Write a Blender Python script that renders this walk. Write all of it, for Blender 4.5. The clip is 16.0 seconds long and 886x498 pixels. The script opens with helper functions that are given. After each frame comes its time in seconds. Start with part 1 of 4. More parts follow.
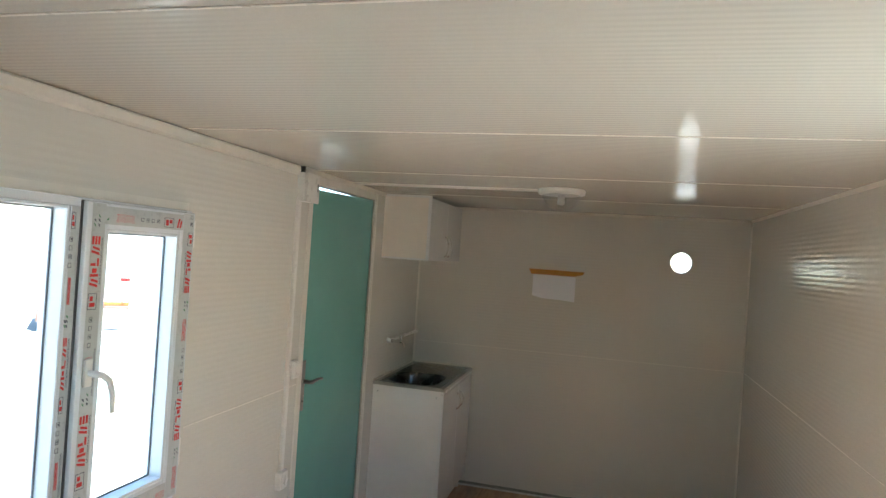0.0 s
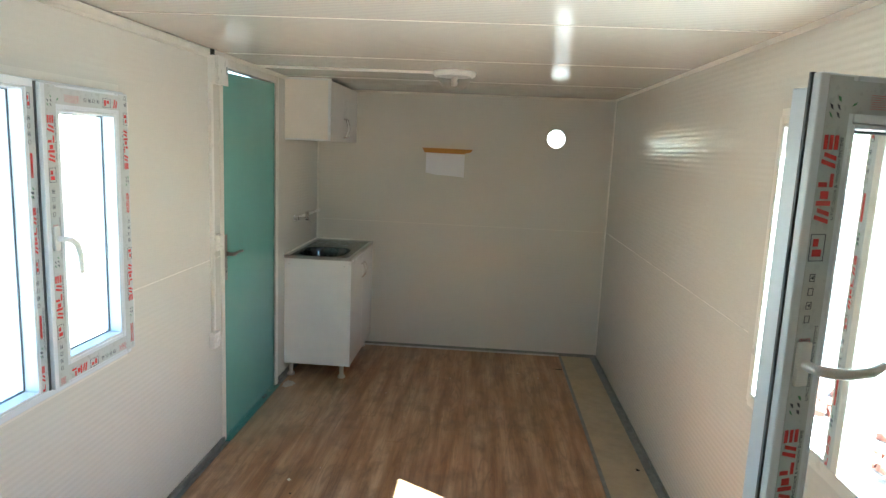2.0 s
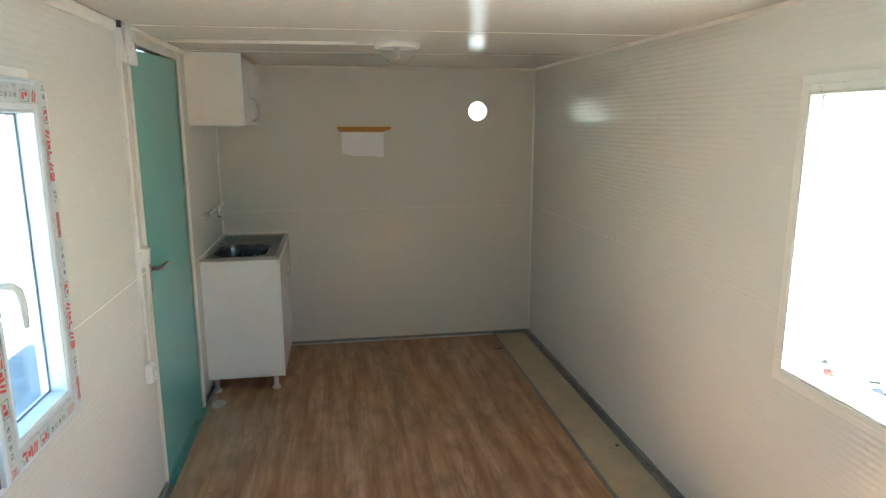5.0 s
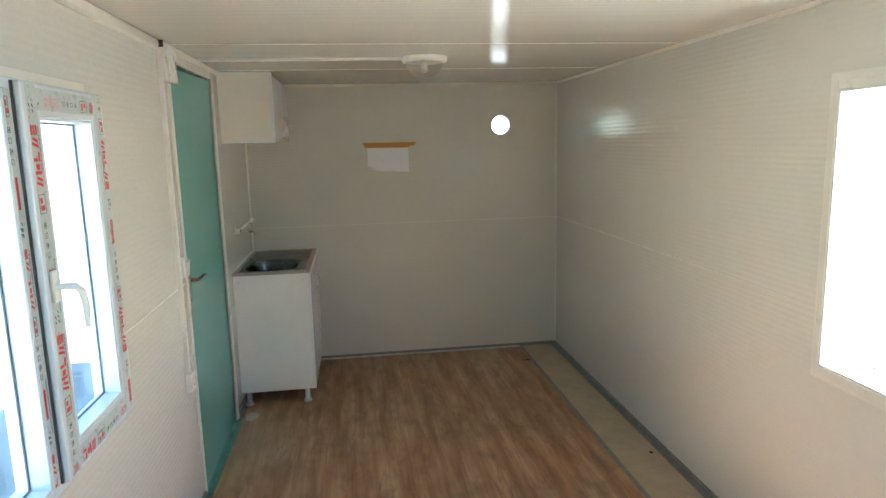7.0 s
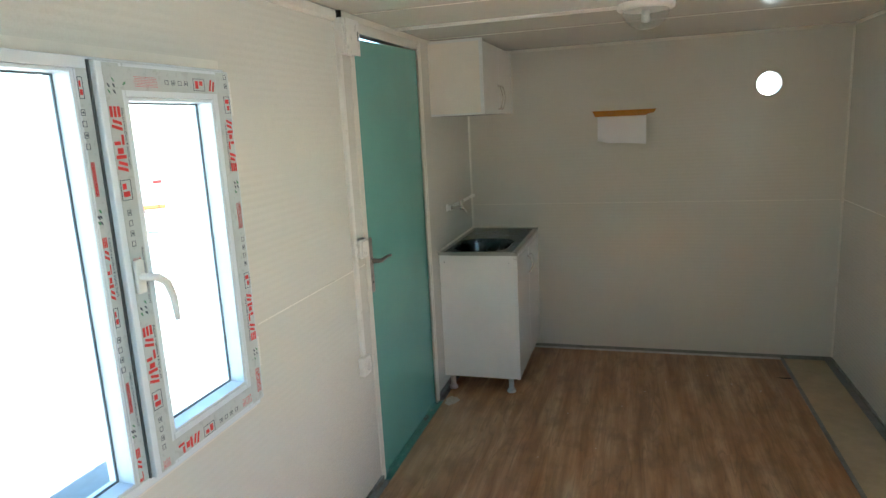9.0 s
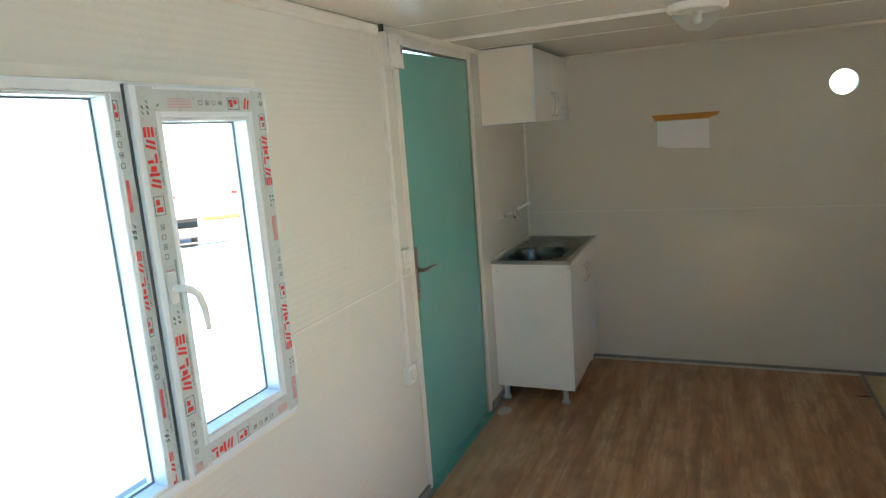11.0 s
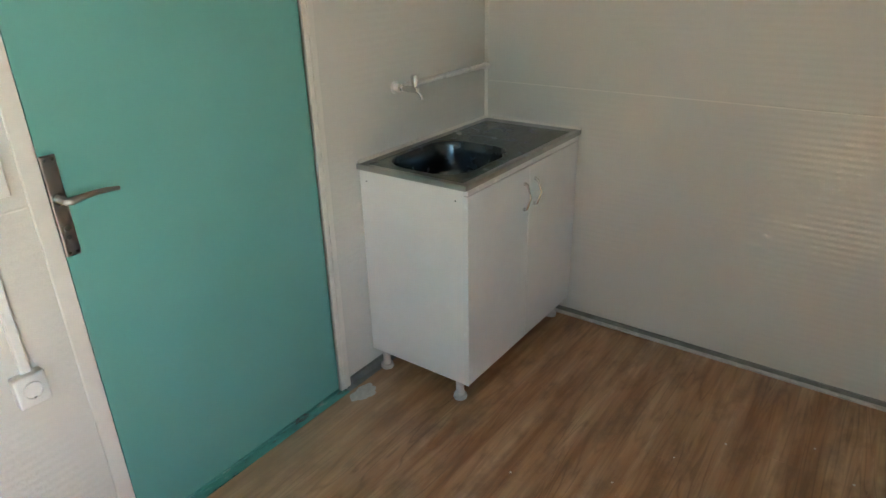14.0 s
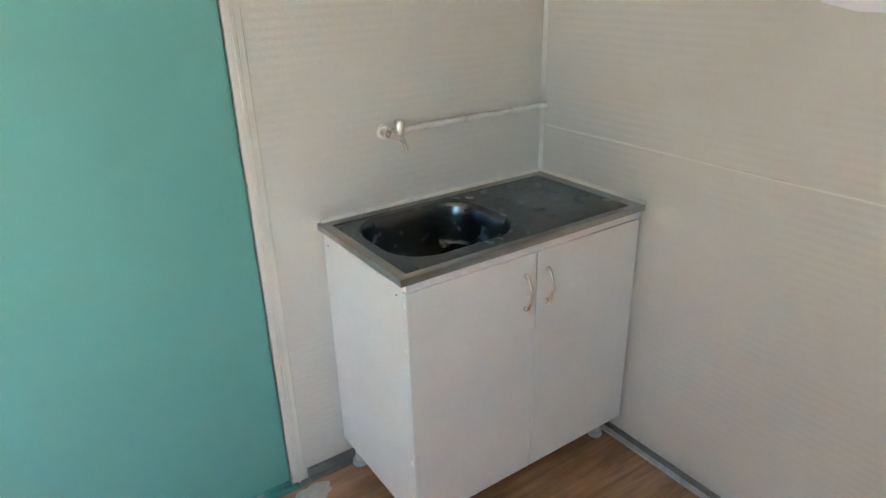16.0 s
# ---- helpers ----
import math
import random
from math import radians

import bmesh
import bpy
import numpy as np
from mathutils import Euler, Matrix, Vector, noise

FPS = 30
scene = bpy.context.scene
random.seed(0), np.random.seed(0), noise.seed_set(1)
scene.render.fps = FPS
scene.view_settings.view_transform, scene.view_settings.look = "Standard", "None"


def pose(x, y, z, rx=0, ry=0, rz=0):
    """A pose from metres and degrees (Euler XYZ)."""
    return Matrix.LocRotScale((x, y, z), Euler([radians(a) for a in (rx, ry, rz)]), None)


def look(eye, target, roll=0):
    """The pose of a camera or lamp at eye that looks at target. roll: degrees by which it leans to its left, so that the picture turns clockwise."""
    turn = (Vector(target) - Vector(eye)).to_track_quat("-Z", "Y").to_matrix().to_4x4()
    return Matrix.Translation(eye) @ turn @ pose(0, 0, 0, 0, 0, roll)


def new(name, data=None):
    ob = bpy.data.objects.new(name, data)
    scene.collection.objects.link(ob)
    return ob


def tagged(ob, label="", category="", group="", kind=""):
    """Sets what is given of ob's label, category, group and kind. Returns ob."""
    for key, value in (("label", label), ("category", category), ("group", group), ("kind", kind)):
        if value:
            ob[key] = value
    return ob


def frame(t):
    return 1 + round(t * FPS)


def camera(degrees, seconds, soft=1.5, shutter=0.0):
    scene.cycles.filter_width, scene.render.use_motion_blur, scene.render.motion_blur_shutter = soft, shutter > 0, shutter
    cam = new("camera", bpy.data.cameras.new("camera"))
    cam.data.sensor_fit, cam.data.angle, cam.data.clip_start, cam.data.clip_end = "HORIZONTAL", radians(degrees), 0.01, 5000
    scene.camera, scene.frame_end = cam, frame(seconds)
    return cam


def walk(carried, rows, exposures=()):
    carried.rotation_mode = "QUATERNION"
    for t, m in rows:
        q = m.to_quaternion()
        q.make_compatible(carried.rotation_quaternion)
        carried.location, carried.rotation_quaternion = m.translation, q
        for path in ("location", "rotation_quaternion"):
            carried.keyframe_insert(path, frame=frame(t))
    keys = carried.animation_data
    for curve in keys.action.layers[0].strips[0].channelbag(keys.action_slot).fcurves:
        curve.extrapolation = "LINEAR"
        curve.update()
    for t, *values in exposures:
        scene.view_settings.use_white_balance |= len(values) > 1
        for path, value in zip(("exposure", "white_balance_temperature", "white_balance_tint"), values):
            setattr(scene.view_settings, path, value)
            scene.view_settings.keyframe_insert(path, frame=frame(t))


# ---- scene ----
cam = camera(69.4, 16.0)

PATH = [
    (0, (1.468, -4.922, 1.781), (0.965, -2.987, 1.796), 3.8),
    (0.5, (1.478, -5.143, 1.739), (1.22, -3.166, 1.586), 1.2),
    (1, (1.425, -5.269, 1.716), (1.24, -3.31, 1.358), 2.0),
    (1.5, (1.485, -5.344, 1.709), (1.163, -3.41, 1.316), 1.2),
    (2, (1.422, -5.35, 1.718), (1.299, -3.378, 1.406), 2.5),
    (2.5, (1.202, -5.351, 1.713), (1.209, -3.376, 1.404), 0.8),
    (3, (1.039, -5.228, 1.7), (1.126, -3.268, 1.311), 3.2),
    (3.5, (1.036, -5.049, 1.724), (1.042, -3.075, 1.405), 0.2),
    (4, (0.967, -4.962, 1.76), (1.112, -3.003, 1.386), 0.4),
    (4.2, (0.919, -4.929, 1.761), (1.205, -2.989, 1.367), 0.9),
    (6.3, (0.861, -5.241, 1.738), (1.178, -3.296, 1.402), -0.9),
    (6.5, (0.867, -5.253, 1.734), (1.096, -3.291, 1.417), -2.8),
    (7, (0.799, -5.057, 1.702), (1.066, -3.102, 1.374), -1.4),
    (7.5, (0.884, -4.874, 1.675), (1.142, -2.918, 1.347), 1.4),
    (8, (0.98, -4.679, 1.689), (0.732, -2.722, 1.358), 1.9),
    (8.5, (1.082, -4.608, 1.694), (0.63, -2.696, 1.321), -1.2),
    (8.7, (1.119, -4.598, 1.695), (0.603, -2.707, 1.298), -2.4),
    (10.8, (1.3, -4.628, 1.664), (0.567, -2.791, 1.369), -3.0),
    (11, (1.289, -4.551, 1.7), (0.499, -2.748, 1.346), -4.3),
    (11.5, (1.377, -4.308, 1.652), (0.663, -2.496, 1.198), -1.2),
    (12, (1.345, -4.024, 1.677), (0.565, -2.245, 1.203), 0.4),
    (12.5, (1.497, -3.621, 1.656), (0.475, -1.979, 1.144), 0.7),
    (13, (1.532, -3.267, 1.624), (0.562, -1.628, 1.014), 0.1),
    (13.5, (1.44, -2.919, 1.56), (0.675, -1.237, 0.795), 2.3),
    (14, (1.618, -2.568, 1.587), (0.537, -1.098, 0.767), -1.4),
    (14.5, (1.701, -2.258, 1.678), (0.482, -0.764, 1.146), -4.1),
    (15, (1.671, -1.956, 1.712), (0.411, -0.416, 1.512), 1.6),
    (15.5, (1.69, -1.738, 1.735), (0.186, -0.46, 1.412), 2.9),
    (16, (1.712, -1.595, 1.593), (0.187, -0.572, 0.801), -1.5),
]
walk(cam, [(t, look(eye, target, roll)) for t, eye, target, roll in PATH],
     exposures=[(0, 3.96, 5860, 1), (0.5, 4.27, 5720, -4), (1.5, 4.46, 5620, -4), (4, 4.57, 5620, -4), (6.5, 4.25, 5570, -5), (7.2, 4.56, 5570, -5), (8.5, 4.32, 5570, -6), (11, 4.24, 5670, -6), (12, 4.37, 5670, -6), (12.5, 4.60, 5620, -4), (13.5, 4.90, 5350, -3), (14, 4.88, 5540, -2), (14.5, 5.38, 5740, 4), (15, 5.22, 5680, -1), (16, 5.46, 5260, 1)])

# ---- light ----
SUN_WAY = Vector((-1.0, 0.605, -1.278)).normalized()
world = bpy.data.worlds.new("world")
scene.world = world
world.use_nodes = True
wn = world.node_tree
sky = wn.nodes.new("ShaderNodeTexSky")
sky.sky_type = "NISHITA"
sky.sun_disc = False
sky.dust_density = 0.3
sky.sun_elevation = math.asin(-SUN_WAY.z)
sky.sun_rotation = math.atan2(-SUN_WAY.x, -SUN_WAY.y)
wn.nodes["Background"].inputs["Strength"].default_value = 0.052
wn.links.new(sky.outputs["Color"], wn.nodes["Background"].inputs["Color"])
sun_data = bpy.data.lights.new("sun", "SUN")
sun_data.energy, sun_data.angle, sun_data.color = 5.0, radians(0.5), (1.0, 0.975, 0.93)
sun = new("sun", sun_data)
sun.matrix_world = look((6, -6, 8), Vector((6, -6, 8)) + SUN_WAY)

W, H, BACK = 2.435, 2.158, -5.9      # room width, height, near end
T = 0.05                             # panel thickness
GROUND = -0.30


# ---- materials ----
class Nodes:
    """Short hand for a node material with one principled shader."""

    def __init__(self, name, rough=0.5, metal=0.0, colour=(0.5, 0.5, 0.5)):
        self.mat = bpy.data.materials.new(name)
        self.mat.use_nodes = True
        self.t = self.mat.node_tree
        self.b = self.t.nodes["Principled BSDF"]
        self.set("Base Color", (*colour, 1)), self.set("Roughness", rough), self.set("Metallic", metal)
        self.pos = self.t.nodes.new("ShaderNodeNewGeometry").outputs["Position"]

    def set(self, key, value):
        self.b.inputs[key].default_value = value

    def link(self, a, b):
        self.t.links.new(a, b)

    def math(self, op, a, b=0.0, c=0.0):
        n = self.t.nodes.new("ShaderNodeMath")
        n.operation = op
        for i, v in enumerate((a, b, c)):
            if isinstance(v, (int, float)):
                n.inputs[i].default_value = v
            else:
                self.link(v, n.inputs[i])
        return n.outputs[0]

    def noise(self, scale, detail=3.0, stretch=(1, 1, 1), rough=0.5, distort=0.0, offset=None):
        m = self.t.nodes.new("ShaderNodeMapping")
        m.inputs["Scale"].default_value = stretch
        self.link(self.pos, m.inputs["Vector"])
        if offset is not None:
            self.link(offset, m.inputs["Location"])
        n = self.t.nodes.new("ShaderNodeTexNoise")
        n.inputs["Scale"].default_value, n.inputs["Detail"].default_value = scale, detail
        n.inputs["Roughness"].default_value, n.inputs["Distortion"].default_value = rough, distort
        self.link(m.outputs[0], n.inputs["Vector"])
        return n.outputs["Fac"]

    def ramp(self, fac, *stops):
        n = self.t.nodes.new("ShaderNodeValToRGB")
        e = n.color_ramp.elements
        while len(e) < len(stops):
            e.new(0.5)
        for el, (p, c) in zip(e, stops):
            el.position, el.color = p, (*c, 1) if len(c) == 3 else c
        self.link(fac, n.inputs[0])
        return n.outputs[0]

    def mix(self, fac, a, b, blend="MIX"):
        n = self.t.nodes.new("ShaderNodeMix")
        n.data_type, n.blend_type = "RGBA", blend
        for i, v in ((0, fac), (6, a), (7, b)):
            if isinstance(v, (int, float)):
                n.inputs[i].default_value = v
            elif isinstance(v, tuple):
                n.inputs[i].default_value = (*v, 1)
            else:
                self.link(v, n.inputs[i])
        return n.outputs[2]

    def bump(self, height, distance, normal=None, strength=1.0):
        n = self.t.nodes.new("ShaderNodeBump")
        n.inputs["Distance"].default_value, n.inputs["Strength"].default_value = distance, strength
        self.link(height, n.inputs["Height"])
        if normal is not None:
            self.link(normal, n.inputs["Normal"])
        self.link(n.outputs[0], self.b.inputs["Normal"])
        return n.outputs[0]


def panel_paint(name, axis, colour, rough, slope):
    """Coated sheet of a sandwich panel, with fine rolled ribs along one axis."""
    m = Nodes(name, rough)
    dark = tuple(c * 0.975 for c in colour)
    m.link(m.ramp(m.noise(1.1, 5, rough=0.5), (0.25, dark), (0.75, colour)), m.b.inputs["Base Color"])
    m.link(m.ramp(m.noise(3, 4), (0.2, (rough * 0.94,) * 3), (0.8, (rough * 1.06,) * 3)), m.b.inputs["Roughness"])
    s = m.t.nodes.new("ShaderNodeSeparateXYZ")
    m.link(m.pos, s.inputs[0])
    wave = m.math("MULTIPLY", m.math("SINE", m.math("MULTIPLY", s.outputs[axis], 2 * math.pi / RIB)), 1.7)
    tilt = m.math("MULTIPLY", m.math("MAXIMUM", m.math("MINIMUM", wave, 1.0), -1.0), slope)
    buckle = m.t.nodes.new("ShaderNodeTexNoise")
    buckle.inputs["Scale"].default_value, buckle.inputs["Detail"].default_value = 2.3, 2.0
    m.link(m.pos, buckle.inputs["Vector"])
    lean = m.t.nodes.new("ShaderNodeCombineXYZ")
    m.link(tilt, lean.inputs[axis])
    soft, total, unit = (m.t.nodes.new("ShaderNodeVectorMath") for _ in range(3))
    soft.operation, total.operation, unit.operation = "MULTIPLY_ADD", "ADD", "NORMALIZE"
    m.link(buckle.outputs["Color"], soft.inputs[0])
    soft.inputs[1].default_value, soft.inputs[2].default_value = (0.016,) * 3, (-0.008,) * 3
    grain, along = m.t.nodes.new("ShaderNodeTexNoise"), m.t.nodes.new("ShaderNodeVectorMath")
    grain.inputs["Scale"].default_value, grain.inputs["Detail"].default_value, along.operation = 320.0, 1.0, "MULTIPLY_ADD"
    m.link(m.pos, grain.inputs["Vector"]), m.link(grain.outputs["Color"], along.inputs[0])
    spread = (0.34, 0.34, 0.0) if axis == "Z" else (0.13, 0.0, 0.0)
    along.inputs[1].default_value, along.inputs[2].default_value = spread, tuple(-a / 2 for a in spread)
    both_soft = m.t.nodes.new("ShaderNodeVectorMath")
    both_soft.operation = "ADD"
    m.link(soft.outputs[0], both_soft.inputs[0]), m.link(along.outputs[0], both_soft.inputs[1])
    both = m.t.nodes.new("ShaderNodeVectorMath")
    both.operation = "ADD"
    m.link(both_soft.outputs[0], both.inputs[0]), m.link(lean.outputs[0], both.inputs[1])
    m.link(both.outputs[0], total.inputs[0]), m.link(m.pos.node.outputs["Normal"], total.inputs[1])
    m.link(total.outputs[0], unit.inputs[0]), m.link(unit.outputs[0], m.b.inputs["Normal"])
    return m.mat


RIB = 0.0240
CREAM = (0.742, 0.710, 0.640)
m_wall = panel_paint("wall_panel", "Z", CREAM, 0.11, 0.055)
m_ceil = panel_paint("ceiling_panel", "Y", tuple(0.92 * c for c in CREAM), 0.09, 0.043)
m_ceil.node_tree.nodes["Principled BSDF"].inputs["Specular IOR Level"].default_value = 0.17
m_wall.node_tree.nodes["Principled BSDF"].inputs["Specular IOR Level"].default_value = 0.37


def plain(name, colour, rough, metal=0.0, vary=0.06, scale=6, relief=0.0):
    m = Nodes(name, rough, metal)
    m.link(m.ramp(m.noise(scale, 5, rough=0.65), (0.3, tuple(c * (1 - vary) for c in colour)), (0.7, tuple(min(1, c * (1 + vary)) for c in colour))), m.b.inputs["Base Color"])
    m.link(m.ramp(m.noise(scale * 5, 3), (0.3, (rough * 0.85,) * 3), (0.7, (min(1, rough * 1.15),) * 3)), m.b.inputs["Roughness"])
    if relief:
        m.bump(m.noise(scale * 20, 3), relief)
    return m.mat


m_trim = plain("cream_trim", (0.77, 0.73, 0.655), 0.35)
m_seal = plain("joint_seal", (0.82, 0.78, 0.70), 0.3)
# white plastic, with the blue of the skylight put into its base colour
m_pvc = plain("skylit_white_pvc", (0.80, 0.84, 0.88), 0.22, scale=3, vary=0.02)
m_plastic = plain("white_plastic", (0.82, 0.79, 0.74), 0.3, vary=0.02)
m_film = plain("protective_film", (0.54, 0.57, 0.565), 0.3, vary=0.05, scale=14)
m_red = plain("red_print", (0.62, 0.03, 0.03), 0.4)
m_ink = plain("dark_print", (0.05, 0.06, 0.09), 0.4)
m_green = plain("green_print", (0.08, 0.25, 0.12), 0.4)
m_rubber = plain("black_gasket", (0.13, 0.14, 0.15), 0.6)
m_cream_pvc = plain("cream_pvc", (0.76, 0.73, 0.66), 0.3, scale=3, vary=0.02)
m_smear = plain("dried_paint", (0.58, 0.56, 0.51), 0.7, vary=0.15, scale=40)
m_melamine = plain("white_melamine", (0.87, 0.85, 0.82), 0.14, scale=4, vary=0.03)
m_edge = plain("white_edge_band", (0.84, 0.83, 0.81), 0.25, vary=0.02)
m_warm = plain("cream_melamine", (0.89, 0.82, 0.725), 0.12, scale=4, vary=0.03)
m_chrome = plain("chrome", (0.72, 0.71, 0.70), 0.10, 1.0, vary=0.03)
m_bronze = plain("brushed_bronze", (0.33, 0.295, 0.265), 0.34, 1.0, vary=0.04, scale=4)
m_galv = plain("grey_channel", (0.24, 0.245, 0.225), 0.5, 0.3, vary=0.2, scale=18)
m_dirty = plain("dusty_steel", (0.62, 0.60, 0.57), 0.6, 0.2, vary=0.2, scale=22)
m_strip = plain("light_vinyl", (0.48, 0.38, 0.25), 0.45, vary=0.14, scale=7)
m_leg = plain("grey_white_plastic", (0.62, 0.60, 0.58), 0.35)
m_tape = plain("brown_packing_tape", (0.50, 0.24, 0.045), 0.25, vary=0.08, scale=25)
m_paper = plain("white_paper", (0.91, 0.90, 0.93), 0.6, vary=0.02)
m_dark = plain("dark_gap", (0.03, 0.028, 0.025), 0.7)
m_crumb = plain("plaster_crumb", (0.8, 0.77, 0.7), 0.8)


def teal_paint():
    m = Nodes("teal_door_paint", 0.26)
    m.link(m.ramp(m.noise(2.2, 4), (0.3, (0.172, 0.405, 0.347)), (0.7, (0.195, 0.445, 0.387))), m.b.inputs["Base Color"])
    flat = m.bump(m.noise(5, 2), 0.001)
    m.bump(m.noise(60, 3, stretch=(1, 1, 0.15)), 0.00008, flat)
    return m.mat


def worn_teal():
    m = Nodes("worn_teal_sill", 0.35, 0.2)
    n = m.noise(16, 5, stretch=(1, 0.35, 1), rough=0.7)
    m.link(m.ramp(n, (0.36, (0.10, 0.10, 0.10)), (0.43, (0.10, 0.30, 0.27)), (0.56, (0.12, 0.36, 0.32)), (0.7, (0.45, 0.5, 0.48))), m.b.inputs["Base Color"])
    return m.mat


def steel():
    m = Nodes("stainless_steel", 0.35, 1.0, (0.5, 0.5, 0.5))
    m.link(m.ramp(m.noise(25, 3, stretch=(1, 0.05, 1)), (0.3, (0.30,) * 3), (0.7, (0.42,) * 3)), m.b.inputs["Roughness"])
    m.link(m.ramp(m.noise(7, 5, rough=0.7), (0.35, (0.36, 0.345, 0.32)), (0.65, (0.46, 0.44, 0.41))), m.b.inputs["Base Color"])
    return m.mat


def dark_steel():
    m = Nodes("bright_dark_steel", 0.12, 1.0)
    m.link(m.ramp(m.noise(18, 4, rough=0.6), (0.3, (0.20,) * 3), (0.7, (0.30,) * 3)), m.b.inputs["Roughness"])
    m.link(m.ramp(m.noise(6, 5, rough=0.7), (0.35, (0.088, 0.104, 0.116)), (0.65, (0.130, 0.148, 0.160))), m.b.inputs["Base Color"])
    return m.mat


def vinyl():
    """Wood-look planks, the grain along y, each plank with its own offset and tone."""
    m = Nodes("wood_vinyl", 0.42)
    info = m.t.nodes.new("ShaderNodeObjectInfo").outputs["Random"]
    off = m.t.nodes.new("ShaderNodeCombineXYZ")
    m.link(m.math("MULTIPLY", info, 37.0), off.inputs[0]), m.link(m.math("MULTIPLY", info, 91.0), off.inputs[1])
    o = off.outputs[0]
    rings = m.noise(2.0, 1.5, stretch=(6.0, 0.55, 1), distort=0.5, offset=o)
    bands = m.math("FRACT", m.math("MULTIPLY", rings, 9.0))
    fine = m.noise(16, 3, stretch=(4.0, 0.09, 1), rough=0.6, offset=o)
    wide = m.noise(4.0, 4, stretch=(3.0, 0.28, 1), rough=0.6)
    base = m.ramp(wide, (0.32, (0.275, 0.125, 0.054)), (0.47, (0.415, 0.228, 0.117)), (0.66, (0.58, 0.37, 0.215)))
    place = m.ramp(m.noise(1.7, 2, offset=o), (0.40, (0.25,) * 3), (0.60, (1.0,) * 3))
    line = m.ramp(bands, (0.0, (0.50,) * 3), (0.20, (0.04,) * 3), (0.80, (0.0,) * 3), (1.0, (0.50,) * 3))
    base = m.mix(m.mix(1.0, line, place, "MULTIPLY"), base, (0.16, 0.085, 0.045))
    base = m.mix(m.ramp(fine, (0.36, (0.26,) * 3), (0.56, (0.0,) * 3)), base, (0.18, 0.098, 0.054))
    blot = m.noise(5.0, 5, stretch=(1.7, 0.85, 1), rough=0.65)
    base = m.mix(m.ramp(blot, (0.34, (0.52,) * 3), (0.52, (0.0,) * 3)), base, (0.15, 0.085, 0.05))
    tone = m.math("ADD", m.math("MULTIPLY", info, 0.04), 0.98)
    grey = m.t.nodes.new("ShaderNodeHueSaturation")
    m.link(tone, grey.inputs["Value"]), m.link(base, grey.inputs["Color"])
    dust = m.ramp(m.noise(1.6, 6, rough=0.7), (0.48, (0.0,) * 3), (0.80, (0.08,) * 3))
    floor_tone = m.mix(dust, grey.outputs[0], (0.33, 0.25, 0.18))
    # trodden plaster dust in front of the door
    s = m.t.nodes.new("ShaderNodeSeparateXYZ")
    m.link(m.pos, s.inputs[0])
    across, along = m.math("MULTIPLY", m.math("SUBTRACT", s.outputs[0], 0.05), 1.7), m.math("MULTIPLY", m.math("ADD", s.outputs[1], 1.45), 0.95)
    away = m.math("POWER", m.math("ADD", m.math("MULTIPLY", across, across), m.math("MULTIPLY", along, along)), 0.5)
    patchy = m.math("ADD", away, m.math("MULTIPLY", m.noise(5.0, 5, rough=0.7), 0.45))
    trodden = m.ramp(patchy, (0.42, (0.42,) * 3), (1.0, (0.0,) * 3))
    m.link(m.mix(trodden, floor_tone, (0.50, 0.38, 0.24)), m.b.inputs["Base Color"])
    m.link(m.ramp(m.noise(4, 5), (0.3, (0.30,) * 3), (0.7, (0.38,) * 3)), m.b.inputs["Roughness"])
    m.bump(fine, 0.0002)
    return m.mat


def glass(name, rough=0.0, colour=(1, 1, 1), haze=0.0):
    m = bpy.data.materials.new(name)
    m.use_nodes = True
    t = m.node_tree
    t.nodes.remove(t.nodes["Principled BSDF"])
    out = t.nodes["Material Output"]
    clear, gloss, mix, weight, power, scale = (t.nodes.new("ShaderNode" + k) for k in ("BsdfTransparent", "BsdfGlossy", "MixShader", "LayerWeight", "Math", "Math"))
    clear.inputs[0].default_value = (*colour, 1)
    gloss.inputs["Roughness"].default_value = rough
    weight.inputs["Blend"].default_value = 0.5
    power.operation, scale.operation = "POWER", "MULTIPLY_ADD"
    power.inputs[1].default_value = 5.0
    scale.inputs[1].default_value, scale.inputs[2].default_value = 0.9, 0.04
    t.links.new(weight.outputs["Facing"], power.inputs[0]), t.links.new(power.outputs[0], scale.inputs[0])
    t.links.new(scale.outputs[0], mix.inputs[0]), t.links.new(clear.outputs[0], mix.inputs[1])
    t.links.new(gloss.outputs[0], mix.inputs[2])
    last = mix.outputs[0]
    if haze:
        film, both = t.nodes.new("ShaderNodeBsdfDiffuse"), t.nodes.new("ShaderNodeMixShader")
        film.inputs[0].default_value, both.inputs[0].default_value = (0.7, 0.69, 0.66, 1), haze
        t.links.new(last, both.inputs[1]), t.links.new(film.outputs[0], both.inputs[2])
        last = both.outputs[0]
    t.links.new(last, out.inputs[0])
    return m


m_teal, m_sill, m_steel, m_basin, m_vinyl = teal_paint(), worn_teal(), steel(), dark_steel(), vinyl()
m_glass = glass("window_glass", 0.0, (0.96, 0.98, 0.98))
m_dome = glass("lamp_glass", 0.08, (0.86, 0.86, 0.85), 0.20)
m_gravel = plain("pale_gravel", (0.25, 0.24, 0.222), 0.9, vary=0.25, scale=1.2, relief=0.004)
m_brick = plain("red_rubble", (0.26, 0.11, 0.08), 0.85, vary=0.3, scale=9)
m_stone = plain("grey_stone", (0.26, 0.26, 0.24), 0.85, vary=0.3, scale=9)
m_red_brown = plain("dark_red_brown", (0.055, 0.028, 0.022), 0.7)
m_orange = plain("orange_paint", (0.22, 0.045, 0.008), 0.35)
m_lamp_red = plain("red_lens", (0.22, 0.006, 0.006), 0.2)
